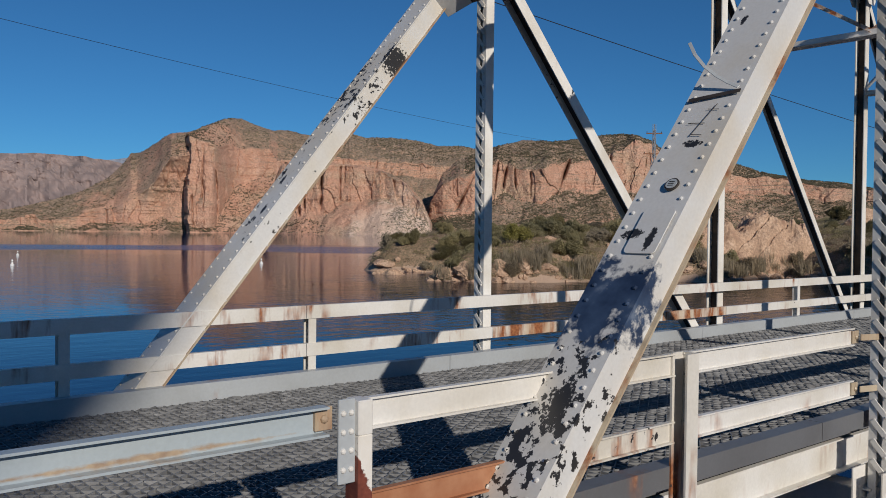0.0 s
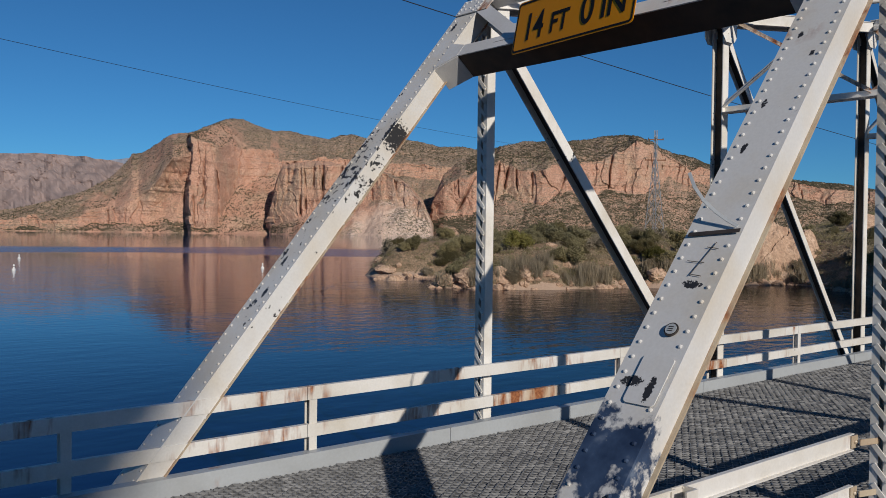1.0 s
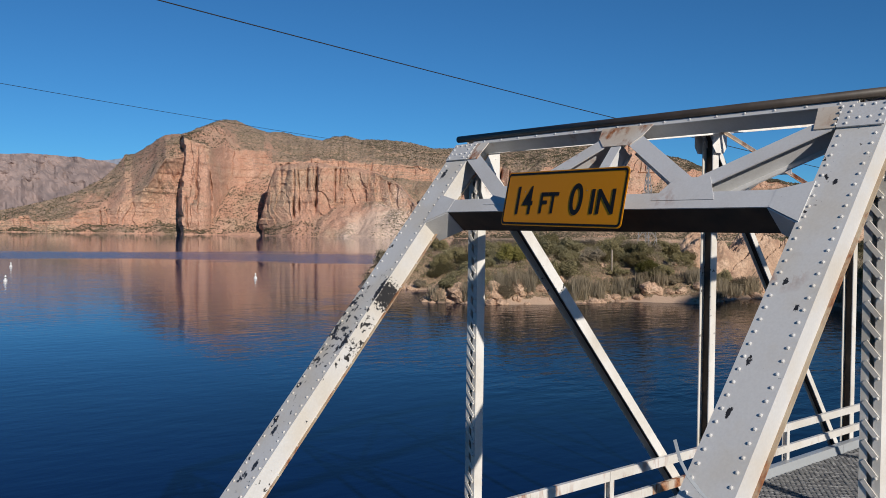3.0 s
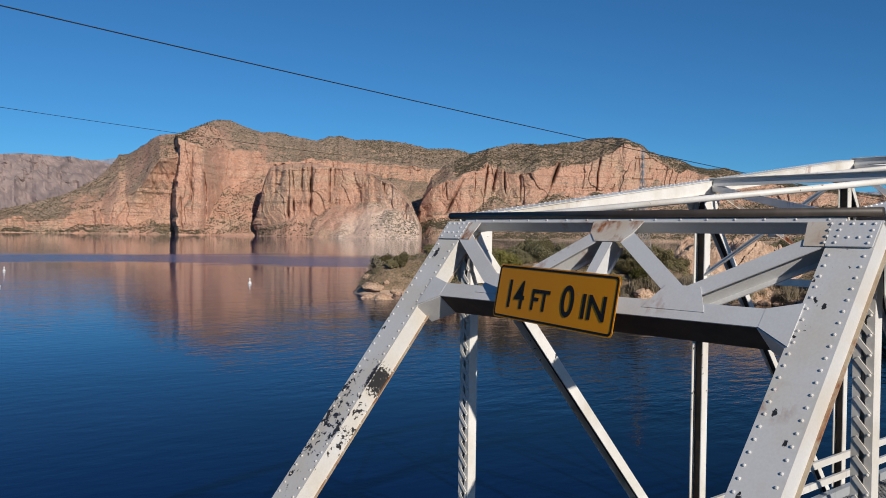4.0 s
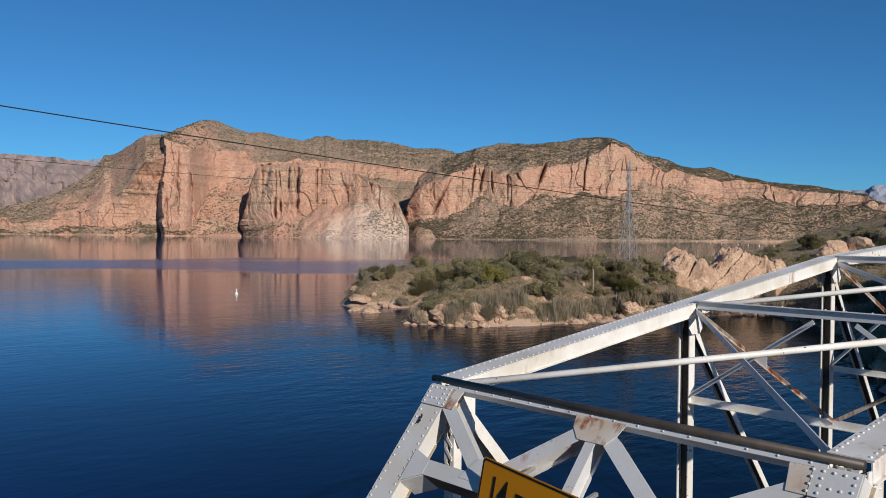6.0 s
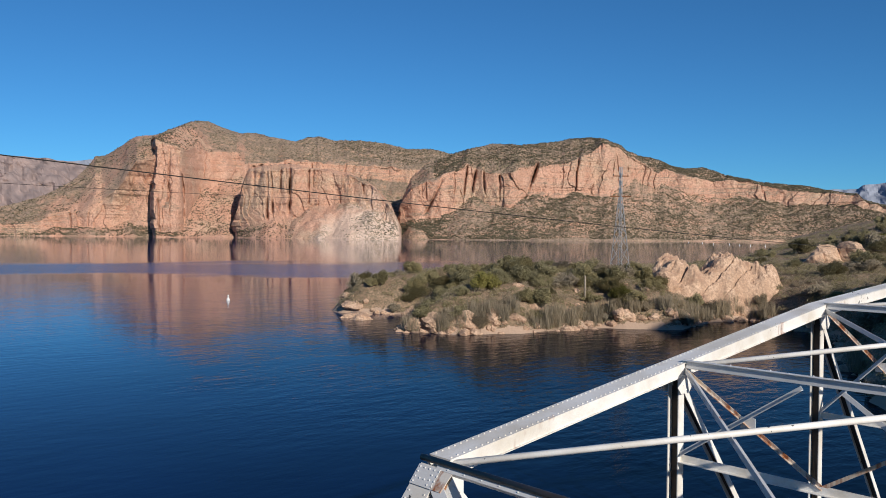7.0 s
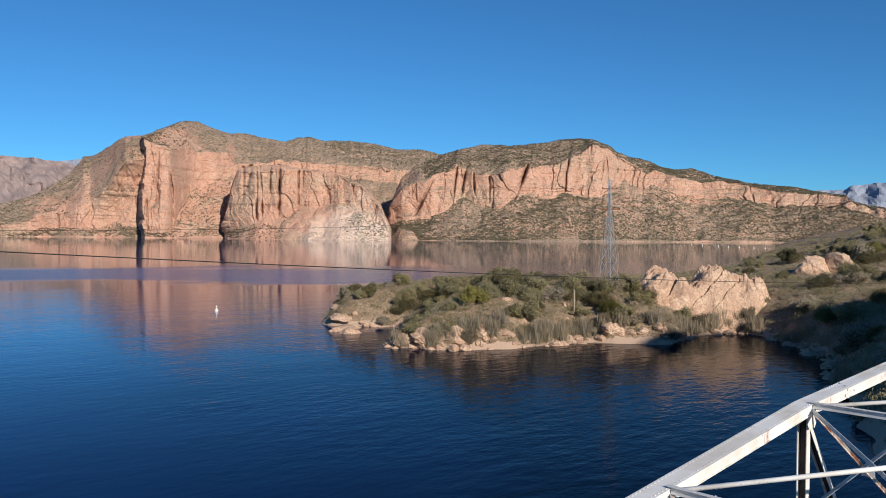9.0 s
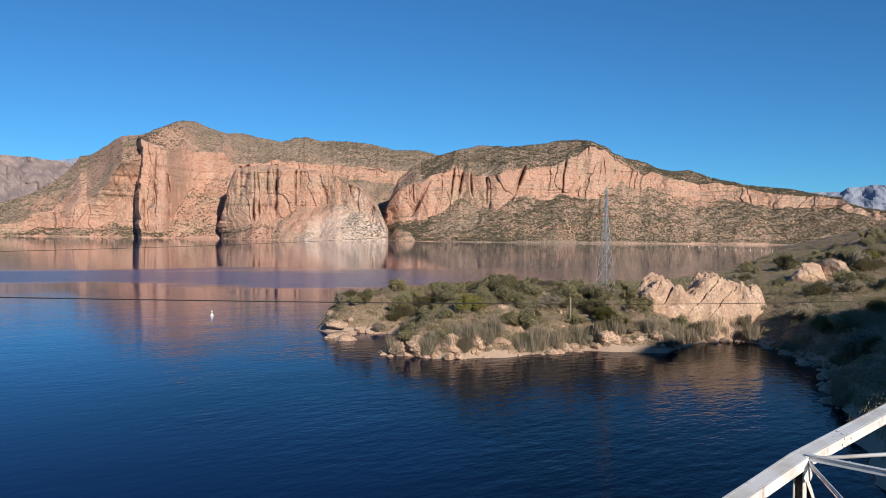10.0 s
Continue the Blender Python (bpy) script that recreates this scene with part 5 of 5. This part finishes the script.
part("bolt_clip", clip, M_LIP, ob, "rust-stained clip with one bolt")
part("rivet_row", rv, M_RAIL, ob, kind="stuff")
rail_piece(X0, -1.735, NY, 0.96, 1.085, 1, M_APPROACH, "approach_rail")

# ---- overhead cable and the utility tower ----
s = Shape()
s.tube([(x, 17.0 + 0.025 * x, 9.87 - 0.064 * x + 0.00029 * x * x) for x in np.linspace(-40, 130, 60)], 0.014, 6)
tagged(part("overhead_cable", s, M_CABLE), "black overhead power cable strung across the water", "cable")
s = Shape()
ends = Vector((-30, 20.5, 10.5)), Vector((103.4, 77.7, 14.25))
s.tube([ends[0].lerp(ends[1], k / 50) - Vector((0, 0, 7.0 * (k / 50) * (1 - k / 50))) for k in range(51)], 0.011, 6)
tagged(part("overhead_cable", s, M_CABLE), "thin power cable running to the lattice tower", "cable")

rngp = random.Random(21)


def tower():
    """A slim lattice power tower with two crossarms."""
    t = new("power_tower")
    tagged(t, "slim galvanised lattice power tower with two crossarms", "tower")
    base = Vector((104.6, 76.6, height(right_land, 104.6, 76.6) - 0.2))
    h, w0, w1 = 18.5 - base.z, 1.15, 0.16
    corners = [(1, 1), (-1, 1), (-1, -1), (1, -1)]

    def leg_at(c, f):
        w = w0 + (w1 - w0) * min(f / 0.75, 1)
        return base + Vector((c[0] * w, c[1] * w, h * f))

    for c in corners:
        s = Shape()
        s.bar(leg_at(c, 0), leg_at(c, 0.75), 0.075, 0.075, c=0.004)
        s.bar(leg_at(c, 0.745), leg_at(c, 1), 0.07, 0.07, c=0.004)
        part("tower_leg", s, M_GALV, t)
    levels = [0, 0.14, 0.27, 0.39, 0.5, 0.6, 0.68, 0.75, 0.82, 0.89, 0.96]
    for f0, f1 in zip(levels, levels[1:]):
        for c0, c1 in zip(corners, corners[1:] + corners[:1]):
            s = Shape()
            s.bar(leg_at(c0, f0), leg_at(c1, f1), 0.045, 0.045, c=0.003)
            part("brace", s, M_GALV, t)
            s = Shape()
            s.bar(leg_at(c1, f0), leg_at(c0, f1), 0.045, 0.045, c=0.003)
            part("brace", s, M_GALV, t)
    d = Vector((0.74, -0.67, 0))
    for z, half in ((17.1, 1.2), (14.0, 1.6)):
        s = Shape()
        c = Vector((base.x, base.y, z))
        s.bar(c - d * half, c + d * half, 0.15, 0.17, (0, 0, 1))
        part("crossarm", s, M_RUST, t, "dark brown crossarm")
        for e in (-0.92, 0.92):
            s = Shape()
            s.tube([c + d * half * e + Vector((0, 0, 0.07)), c + d * half * e + Vector((0, 0, 0.3))], [0.07, 0.05], 8)
            part("insulator", s, M_PIPE, t)


tower()


def pole():
    p = new("timber_pole")
    tagged(p, "short weathered timber pole standing on the peninsula", "pole")
    x, y = 91.0, 72.5
    z = height(right_land, x, y)
    s = Shape()
    s.tube([(x, y, z - 0.5), (x, y, z + 1.8), (x + 0.02, y, z + 3.6)], [0.14, 0.13, 0.11], 10)
    part("shaft", s, M_WOODPOLE, p, smooth=True)


pole()


def buoy(x, y, h=1.35):
    b = new("buoy")
    tagged(b, "white floating marker buoy on the lake", "buoy", "lake buoys")
    b.location = (x, y, WATER)
    s = Shape()
    s.tube([(0, 0, -0.2), (0, 0, 0.05), (0, 0, 0.3 * h), (0, 0, 0.34 * h)], [0.2 * h, 0.3 * h, 0.3 * h, 0.16 * h], 14)
    part("float", s, M_BUOY, b, smooth=False)
    s = Shape()
    s.tube([(0, 0, 0.33 * h), (0, 0, 0.92 * h), (0, 0, h)], [0.15 * h, 0.13 * h, 0.05 * h], 12)
    part("can", s, M_BUOY, b)
    s = Shape()
    s.tube([(0, 0, 0.6 * h), (0, 0, 0.68 * h)], [0.152 * h, 0.15 * h], 12)
    part("band", s, M_PIPE, b, "dark band")
    return b


first_buoy = buoy(71.8, 138.6, 1.05)
for x, y in ((32.3, 148.2), (46.5, 203.0)):
    copy_thing(first_buoy, pose(x, y, WATER))
for bear, dist in ((58.4, 1380), (59.1, 1300), (59.9, 1190), (60.7, 1150), (61.4, 1080), (62.2, 1040), (62.9, 1030), (63.5, 1010), (64.3, 930), (64.9, 860), (63.1, 560)):
    bear, dist = radians(bear + rngp.uniform(-0.15, 0.15)), dist + rngp.uniform(-12, 12)
    copy_thing(first_buoy, pose(EYE.x + dist * math.sin(bear), EYE.y + dist * math.cos(bear), WATER) @ Matrix.Diagonal((1.9, 1.9, 1.9, 1)))


# ---- boulders ----
def boulder_mesh(seed, angular=0.5):
    bm = bmesh.new()
    bmesh.ops.create_icosphere(bm, subdivisions=4, radius=1.0)
    off = Vector((seed * 7.3, seed * 3.1, seed * 1.7))
    cuts = []
    r = random.Random(seed)
    for k in range(9):
        n = Vector((r.uniform(-1, 1), r.uniform(-1, 1), r.uniform(-0.4, 1))).normalized()
        cuts.append((n, r.uniform(0.45, 0.8)))
    for v in bm.verts:
        p = v.co.copy()
        p *= 1 + 0.35 * noise.noise(p * 0.9 + off)
        for n, d in cuts:
            over = p.dot(n) - d
            if over > 0:
                p -= n * over * 0.85
        p *= 1 + 0.12 * noise.noise(p * 3 + off) + 0.07 * noise.noise(p * 7 + off) + 0.03 * noise.noise(p * 17 + off)
        v.co = p
    me = bpy.data.meshes.new("boulder")
    bm.to_mesh(me)
    bm.free()
    me.materials.append(M_BOULDER)
    return me


BOULDERS = [boulder_mesh(i + 1) for i in range(7)]


def boulder(x, y, sx, sy, sz, sink=0.35, label="pale pinkish weathered boulder on the shore", grp="shore boulders"):
    ob = new("boulder", rngp.choice(BOULDERS))
    z = max(height(right_land, x, y), WATER - 0.2)
    ob.matrix_basis = pose(x, y, z + sz * (1 - 2 * sink) * 0.5, rngp.uniform(-12, 12), rngp.uniform(-12, 12), rngp.uniform(0, 360)) @ Matrix.Diagonal((sx, sy, sz, 1))
    return tagged(ob, label, "boulder", grp)


# the large outcrop, its neighbour behind, and stones along the shore
def outcrop(cx, cy, turn, width, deep, crest, seed, label):
    """A craggy mass of granite: a crest line with a steep face, split by leaning joints."""
    g = np.array(crest)
    u, v = np.meshgrid(np.linspace(-0.5, 0.5, 200) * width, np.linspace(-1, 1, 110) * deep)
    top = np.interp(u + 0.5 * fractal(v / 1.7, u / 5, seed, 3), g[:, 0] * width, g[:, 1])
    w = v / deep + 0.22 * fractal(u / 3.2, v / 3.2, seed + 1, 4)
    face = np.clip((w + 0.95) / 0.62, 0, 1) ** 0.75 * np.clip((1.0 - w) / 0.6, 0, 1) ** 0.8
    z = top * face + 1.2 * np.clip((v / deep + 1) / 0.25, 0, 1) - 0.6
    joint = u - 0.62 * z - 0.9 * v + 0.5 * fractal(u / 3, v / 3, seed + 2, 3)
    for at_u, wide, cut in ((-0.27, 0.4, 2.2), (0.02, 0.24, 1.1), (0.2, 0.25, 0.9), (-0.43, 0.2, 0.7)):
        z = z - cut * np.exp(-((joint - at_u * width + 1.2) / wide) ** 2) * np.clip(face * 2, 0, 1)
    blocky = np.round(3 * fractal((u + 0.4 * z) / 3.6, v / 3.6, seed + 3, 2)) / 3
    z = z + face * (0.8 * blocky + 1.0 * fractal(u / 1.7, v / 1.5, seed + 4, 5, 0.6) + 0.5 * np.abs(fractal(u / 2.6, v / 2.6, seed + 5, 4)))
    a = radians(turn)
    x = cx + u * math.cos(a) - v * math.sin(a)
    y = cy + u * math.sin(a) + v * math.cos(a)
    ground = height(right_land, cx, cy) - 2.2
    q = np.stack([x, y, ground + z + 0.25 * fractal(x, y, seed + 6, 3) * face], -1)
    for rim in (q[0], q[-1], q[:, 0], q[:, -1]):
        rim[..., 2] -= 4.0
    ob = new("rock_outcrop", array_mesh("rock_outcrop", q.reshape(-1, 3), grid_faces(*u.shape), M_BOULDER, smooth=False))
    tagged(ob, label, "rock", "outcrops")


outcrop(116.5, 67.6, -35, 20, 5.5, [(-0.5, 1.0), (-0.46, 4.6), (-0.4, 5.7), (-0.33, 6.5), (-0.24, 6.3), (-0.17, 4.4), (-0.11, 4.0), (-0.02, 5.7), (0.09, 7.0), (0.17, 6.5), (0.25, 5.6), (0.42, 5.0), (0.47, 3.8), (0.5, 1.2)], 301, "pale pink granite outcrop split by leaning joints")
for x, y, sx, sy, sz in ((107, 70.5, 2.2, 1.9, 2.6), (110.5, 65.5, 1.8, 1.6, 1.2), (121.5, 61.5, 1.9, 1.6, 1.3)):
    boulder(x, y, sx, sy, sz, 0.2, "pale pink granite block beside the outcrop", "outcrop blocks")
for x, y, sx, sy, sz in ((146, 63, 3.2, 2.6, 2.8), (149, 60, 3.0, 2.8, 2.4), (143, 64, 2.4, 2.0, 1.8), (151, 62, 2.2, 2.0, 1.6)):
    boulder(x, y, sx, sy, sz, 0.2, "rough tan outcrop block among bushes", "outcrop blocks")
for x, y, sx, sy, sz in ((69.0, 78.6, 2.6, 1.9, 1.3), (71.4, 75.6, 2.3, 1.7, 1.4), (67.4, 81.0, 2.2, 1.6, 0.9), (74.5, 74.0, 1.4, 1.2, 1.1), (66.6, 83.5, 1.2, 1.0, 0.7),
                         (74.5, 103, 2.8, 1.8, 0.8), (71.5, 100, 2.4, 1.9, 1.0), (76, 105.5, 2.3, 1.6, 0.6), (70.5, 97, 1.9, 1.6, 1.2)):
    boulder(x, y, sx, sy, sz)
ring2 = [Vector((*p, 0)) for p in SHORELINE]
for a, b in zip(ring2[0:16], ring2[1:17]):
    n = int((b - a).length / 0.75)
    for k in range(n):
        p = a.lerp(b, (k + rngp.random()) / n)
        q2 = rngp.uniform(0.3, 0.85) * rngp.choice((0.7, 1, 1, 1.5))
        boulder(p.x + rngp.uniform(-0.6, 1.6), p.y + rngp.uniform(-0.6, 1.2), q2 * 1.3, q2, q2 * 0.75)
for k in range(60):
    x, y = rngp.uniform(70, 130), rngp.uniform(62, 108)
    if height(right_land, x, y) > WATER + 1.5:
        q2 = rngp.uniform(0.3, 1.0)
        boulder(x, y, q2 * 1.3, q2, q2 * 0.7, label="weathered desert stone lying among scrub", grp="scattered stones")


# unseen rocks added behind the bridge to throw the slanting shadow on its rail
lean = new("leaning_rock", BOULDERS[2])
lean.matrix_basis = pose(-19.85, -57.0, 28.82, 0, -45, 0) @ Matrix.Diagonal((3.2, 2.5, 1.35, 1))
tagged(lean, "unseen leaning slab added to cast the shadow on the approach", "rock")
prop = new("leaning_rock", BOULDERS[4])
prop.matrix_basis = pose(-26.3, -57.0, 22.4, 0, 0, 30) @ Matrix.Diagonal((3.2, 4.2, 6.0, 1))
tagged(prop, "unseen rock block added to prop the sun-blocking slab", "rock")

# ---- shrubs ----
def shrub_meshes(seed, kind):
    """Twigs and a loose crown of small leaf sprays for a desert bush about 1 m in radius."""
    r = random.Random(seed)
    tw, lf = Shape(), Shape()
    if kind == "reed":
        for k in range(280):
            a, d = r.uniform(0, 6.283), r.uniform(0, 0.8) ** 0.7
            b = Vector((d * math.cos(a), d * math.sin(a), 0))
            h = r.uniform(0.7, 1.7)
            lean = Vector((r.gauss(0, 0.3), r.gauss(0, 0.3), h))
            w = Vector((math.cos(a * 3), math.sin(a * 3), 0)) * r.uniform(0.007, 0.018)
            lf.add([b - w, b + w, b + lean * 0.6 + w * 1.2, b + lean, b + lean * 0.6 - w * 1.2], [(0, 1, 2, 3, 4)])
        for k in range(6):
            a = r.uniform(0, 6.283)
            tw.tube([(0, 0, -0.1), (0.3 * math.cos(a), 0.3 * math.sin(a), 0.7)], [0.03, 0.01], 5)
        return tw, lf
    heads = []
    for k in range(r.randint(9, 13)):
        a, e = r.uniform(0, 6.283), r.uniform(0.25, 1.4)
        ln = r.uniform(0.7, 1.15)
        tip = Vector((math.cos(a) * math.cos(e), math.sin(a) * math.cos(e), math.sin(e) * 1.05)) * ln
        mid = tip * 0.5 + Vector((r.uniform(-0.1, 0.1), r.uniform(-0.1, 0.1), 0.05))
        tw.tube([(0, 0, -0.15), mid, tip], [0.035, 0.022, 0.008], 5)
        heads += [(tip, r.uniform(0.26, 0.42)), (mid, r.uniform(0.2, 0.32))]
        for q in range(2):
            t2 = mid + Vector((r.uniform(-0.4, 0.4), r.uniform(-0.4, 0.4), r.uniform(0.05, 0.4)))
            tw.tube([mid, t2], [0.015, 0.006], 4)
            heads.append((t2, r.uniform(0.18, 0.32)))
    for c, rad in heads:
        for k in range(int(190 * rad / 0.3)):
            d = Vector((r.gauss(0, 1), r.gauss(0, 1), r.gauss(0, 0.8))).normalized() * rad * r.random() ** 0.4
            p = c + d
            if p.z < 0.02:
                continue
            u = Vector((r.gauss(0, 1), r.gauss(0, 1), r.gauss(0, 1))).normalized()
            w = u.orthogonal().normalized() * r.uniform(0.018, 0.036)
            u *= r.uniform(0.05, 0.095)
            lf.add([p - u, p + w, p + u, p - w], [(0, 1, 2, 3)])
    return tw, lf


KINDS = []
for seed, kind, mat in ((1, "bush", M_LEAF), (2, "bush", M_LEAF), (3, "bush", M_LEAF), (4, "bush", M_LEAF), (5, "bush", M_LEAFY), (6, "reed", M_DRY), (7, "reed", M_DRY), (8, "bush", M_DRY)):
    tw, lf = shrub_meshes(seed, kind)
    KINDS.append((mesh_of("twigs", tw, M_BARK), mesh_of("foliage", lf, mat)))
WORDS = {0: "olive green desert shrub", 4: "yellow-green leafy desert shrub", 5: "dry straw-coloured reed clump", 7: "leafless grey-brown desert shrub"}


def shrub(x, y, size, k, tall=1.0):
    z = height(right_land, x, y)
    if z < WATER + 0.15:
        return
    if x > 120 and y > 0.42 * x + 8:
        size *= 0.5
    e = new("shrub" if k not in (5, 6) else "reed_clump")
    word = WORDS[0 if k < 4 else 4 if k == 4 else 5 if k < 7 else 7]
    tagged(e, word + " growing on the stony peninsula", "shrub" if k not in (5, 6) else "reeds", "peninsula scrub")
    e.matrix_basis = pose(x, y, z - 0.08, 0, 0, rngp.uniform(0, 360)) @ Matrix.Diagonal((size, size, size * tall, 1))
    for name, me in zip(("twigs", "foliage"), KINDS[k]):
        o = new(name, me)
        o.parent = e


placed = 0
while placed < 140:
    x, y = rngp.uniform(64, 215), rngp.uniform(24, 112)
    if x > 150 and rngp.random() < 0.35:
        continue
    d = float(inside_distance(SHORELINE, np.array([x]), np.array([y]))[0])
    if d < 1.2 or (104 < x < 126 and 61.5 < y < 72 and rngp.random() < 0.9):
        continue
    k = rngp.choice((0, 1, 2, 3, 0, 1, 2, 3, 7, 7, 4 if rngp.random() < 0.1 else 1))
    shrub(x, y, rngp.uniform(1.0, 2.3) * (1.2 if x > 125 else 1.0), k, rngp.uniform(0.8, 1.15))
    placed += 1
for a, b in zip(ring2[4:17], ring2[5:18]):
    n = int((b - a).length / 0.8)
    for k in range(n):
        p = a.lerp(b, (k + rngp.random()) / n) + Vector((rngp.uniform(0.2, 2.2), rngp.uniform(0.2, 2.2), 0))
        shrub(p.x, p.y, rngp.uniform(0.8, 1.5), rngp.choice((5, 6, 5, 6, 5, 6, 7)), rngp.uniform(0.9, 1.4))
for k in range(150):
    x, y = rngp.uniform(67, 112), rngp.uniform(62, 104)
    if float(inside_distance(SHORELINE, np.array([x]), np.array([y]))[0]) > 1.6 and not (106 < x < 126 and y < 72):
        shrub(x, y, rngp.uniform(1.1, 2.2), rngp.choice((0, 1, 2, 3, 0, 1, 2, 3, 7)), rngp.uniform(0.7, 1.0))
for k in range(26):
    shrub(rngp.uniform(78, 96), rngp.uniform(98, 112), rngp.uniform(0.9, 1.9), rngp.choice((0, 1, 2, 3, 7)), rngp.uniform(0.8, 1.1))
for x, y, size, k in ((119.5, 62.6, 1.7, 0), (122, 62.8, 2.0, 1), (124.5, 63.2, 2.1, 2), (126.5, 64.5, 1.9, 3), (112.5, 63.8, 1.2, 5), (109.5, 64.0, 1.4, 7), (117, 62.3, 1.2, 6), (107.5, 65.5, 1.5, 1)):
    shrub(x, y, size, k, 1.1)
shrub(78.5, 79.5, 2.0, 4, 1.15)


def undergrowth(count, seed, mat, label):
    """Low scrub too dense to count: leaf sprays in mounds over the peninsula, one mesh."""
    g = np.random.default_rng(seed)
    x, y = g.uniform(64, 240, count * 4), g.uniform(22, 116, count * 4)
    d = inside_distance(SHORELINE, x, y)
    ok = (d > 0.15) & ~((x > 105) & (x < 127) & (y > 62) & (y < 71)) & (g.random(count * 4) < np.where(x > 140, 0.3, 1.0))
    x, y = x[ok][:count], y[ok][:count]
    n, per = len(x), 105
    z = right_land(x, y)
    size = g.uniform(0.55, 1.35, n)
    u = g.normal(size=(n, per, 3))
    u /= np.linalg.norm(u, axis=2, keepdims=True)
    p = u * (g.random((n, per, 1)) ** 0.35) * size[:, None, None]
    p[..., 2] = np.abs(p[..., 2]) * 0.8
    p += np.stack([x, y, z], -1)[:, None, :]
    p = p.reshape(-1, 3)
    m = len(p)
    a = g.normal(size=(m, 3))
    a /= np.linalg.norm(a, axis=1, keepdims=True)
    b = np.cross(a, g.normal(size=(m, 3)))
    b /= np.linalg.norm(b, axis=1, keepdims=True)
    a *= g.uniform(0.07, 0.15, (m, 1))
    b *= g.uniform(0.025, 0.05, (m, 1))
    v = np.stack([p - a, p + b, p + a, p - b], 1).reshape(-1, 3)
    ob = new("undergrowth", array_mesh("undergrowth", v, np.arange(m * 4).reshape(-1, 4), mat, smooth=False))
    tagged(ob, label, "scrub", kind="stuff")


undergrowth(3000, 12, M_LEAF, "low olive desert scrub covering the stony ground")
undergrowth(2600, 13, M_DRY, "dry grey-brown brush covering the stony ground")

# ---- deck grid ----
def grating():
    """Steel grid proud of the deck: bars across the road with zigzag toothed links between them."""
    verts, faces = [], []
    box_f = np.array([(0, 1, 2, 3), (0, 4, 5, 1), (1, 5, 6, 2), (2, 6, 7, 3), (3, 7, 4, 0)])

    def boxes(cx, cy, hx, hy, slant, z0, z1):
        n = len(cx)
        c = np.array([(-1, -1), (1, -1), (1, 1), (-1, 1)])
        out = np.zeros((n, 8, 3))
        for i, (a, b) in enumerate(c):
            for j, z in ((0, z1), (4, z0)):
                out[:, i + j, 0] = cx + a * hx
                out[:, i + j, 1] = cy + b * hy + a * slant
                out[:, i + j, 2] = z
        base = sum(len(v) for v in verts)
        verts.append(out.reshape(-1, 3))
        faces.append((box_f[None] + (np.arange(n) * 8)[:, None, None]).reshape(-1, 4) + base)

    g = np.random.default_rng(31)
    xs = np.arange(-6.0, 19.0, 0.072)
    boxes(xs, np.full(len(xs), 3.2), 0.004, 2.08, 0, DECK - 0.03, DECK)
    ys = np.arange(1.15, 5.26, 0.05)
    gx, gy = np.meshgrid(xs + 0.036, ys)
    turn = np.where((np.arange(len(xs))[None, :] + np.arange(len(ys))[:, None]) % 2 == 0, 0.024, -0.024)
    tip = DECK + g.uniform(-0.004, 0.009, gx.size)
    boxes(gx.ravel(), gy.ravel(), 0.033, 0.0048, turn.ravel(), DECK - 0.03, tip)
    v, f = np.concatenate(verts), np.concatenate(faces)
    ob = new("deck_grid", array_mesh("deck_grid", v, f, M_GRATE, smooth=False))
    ob.parent = deck
    tagged(ob, kind="stuff")


grating()
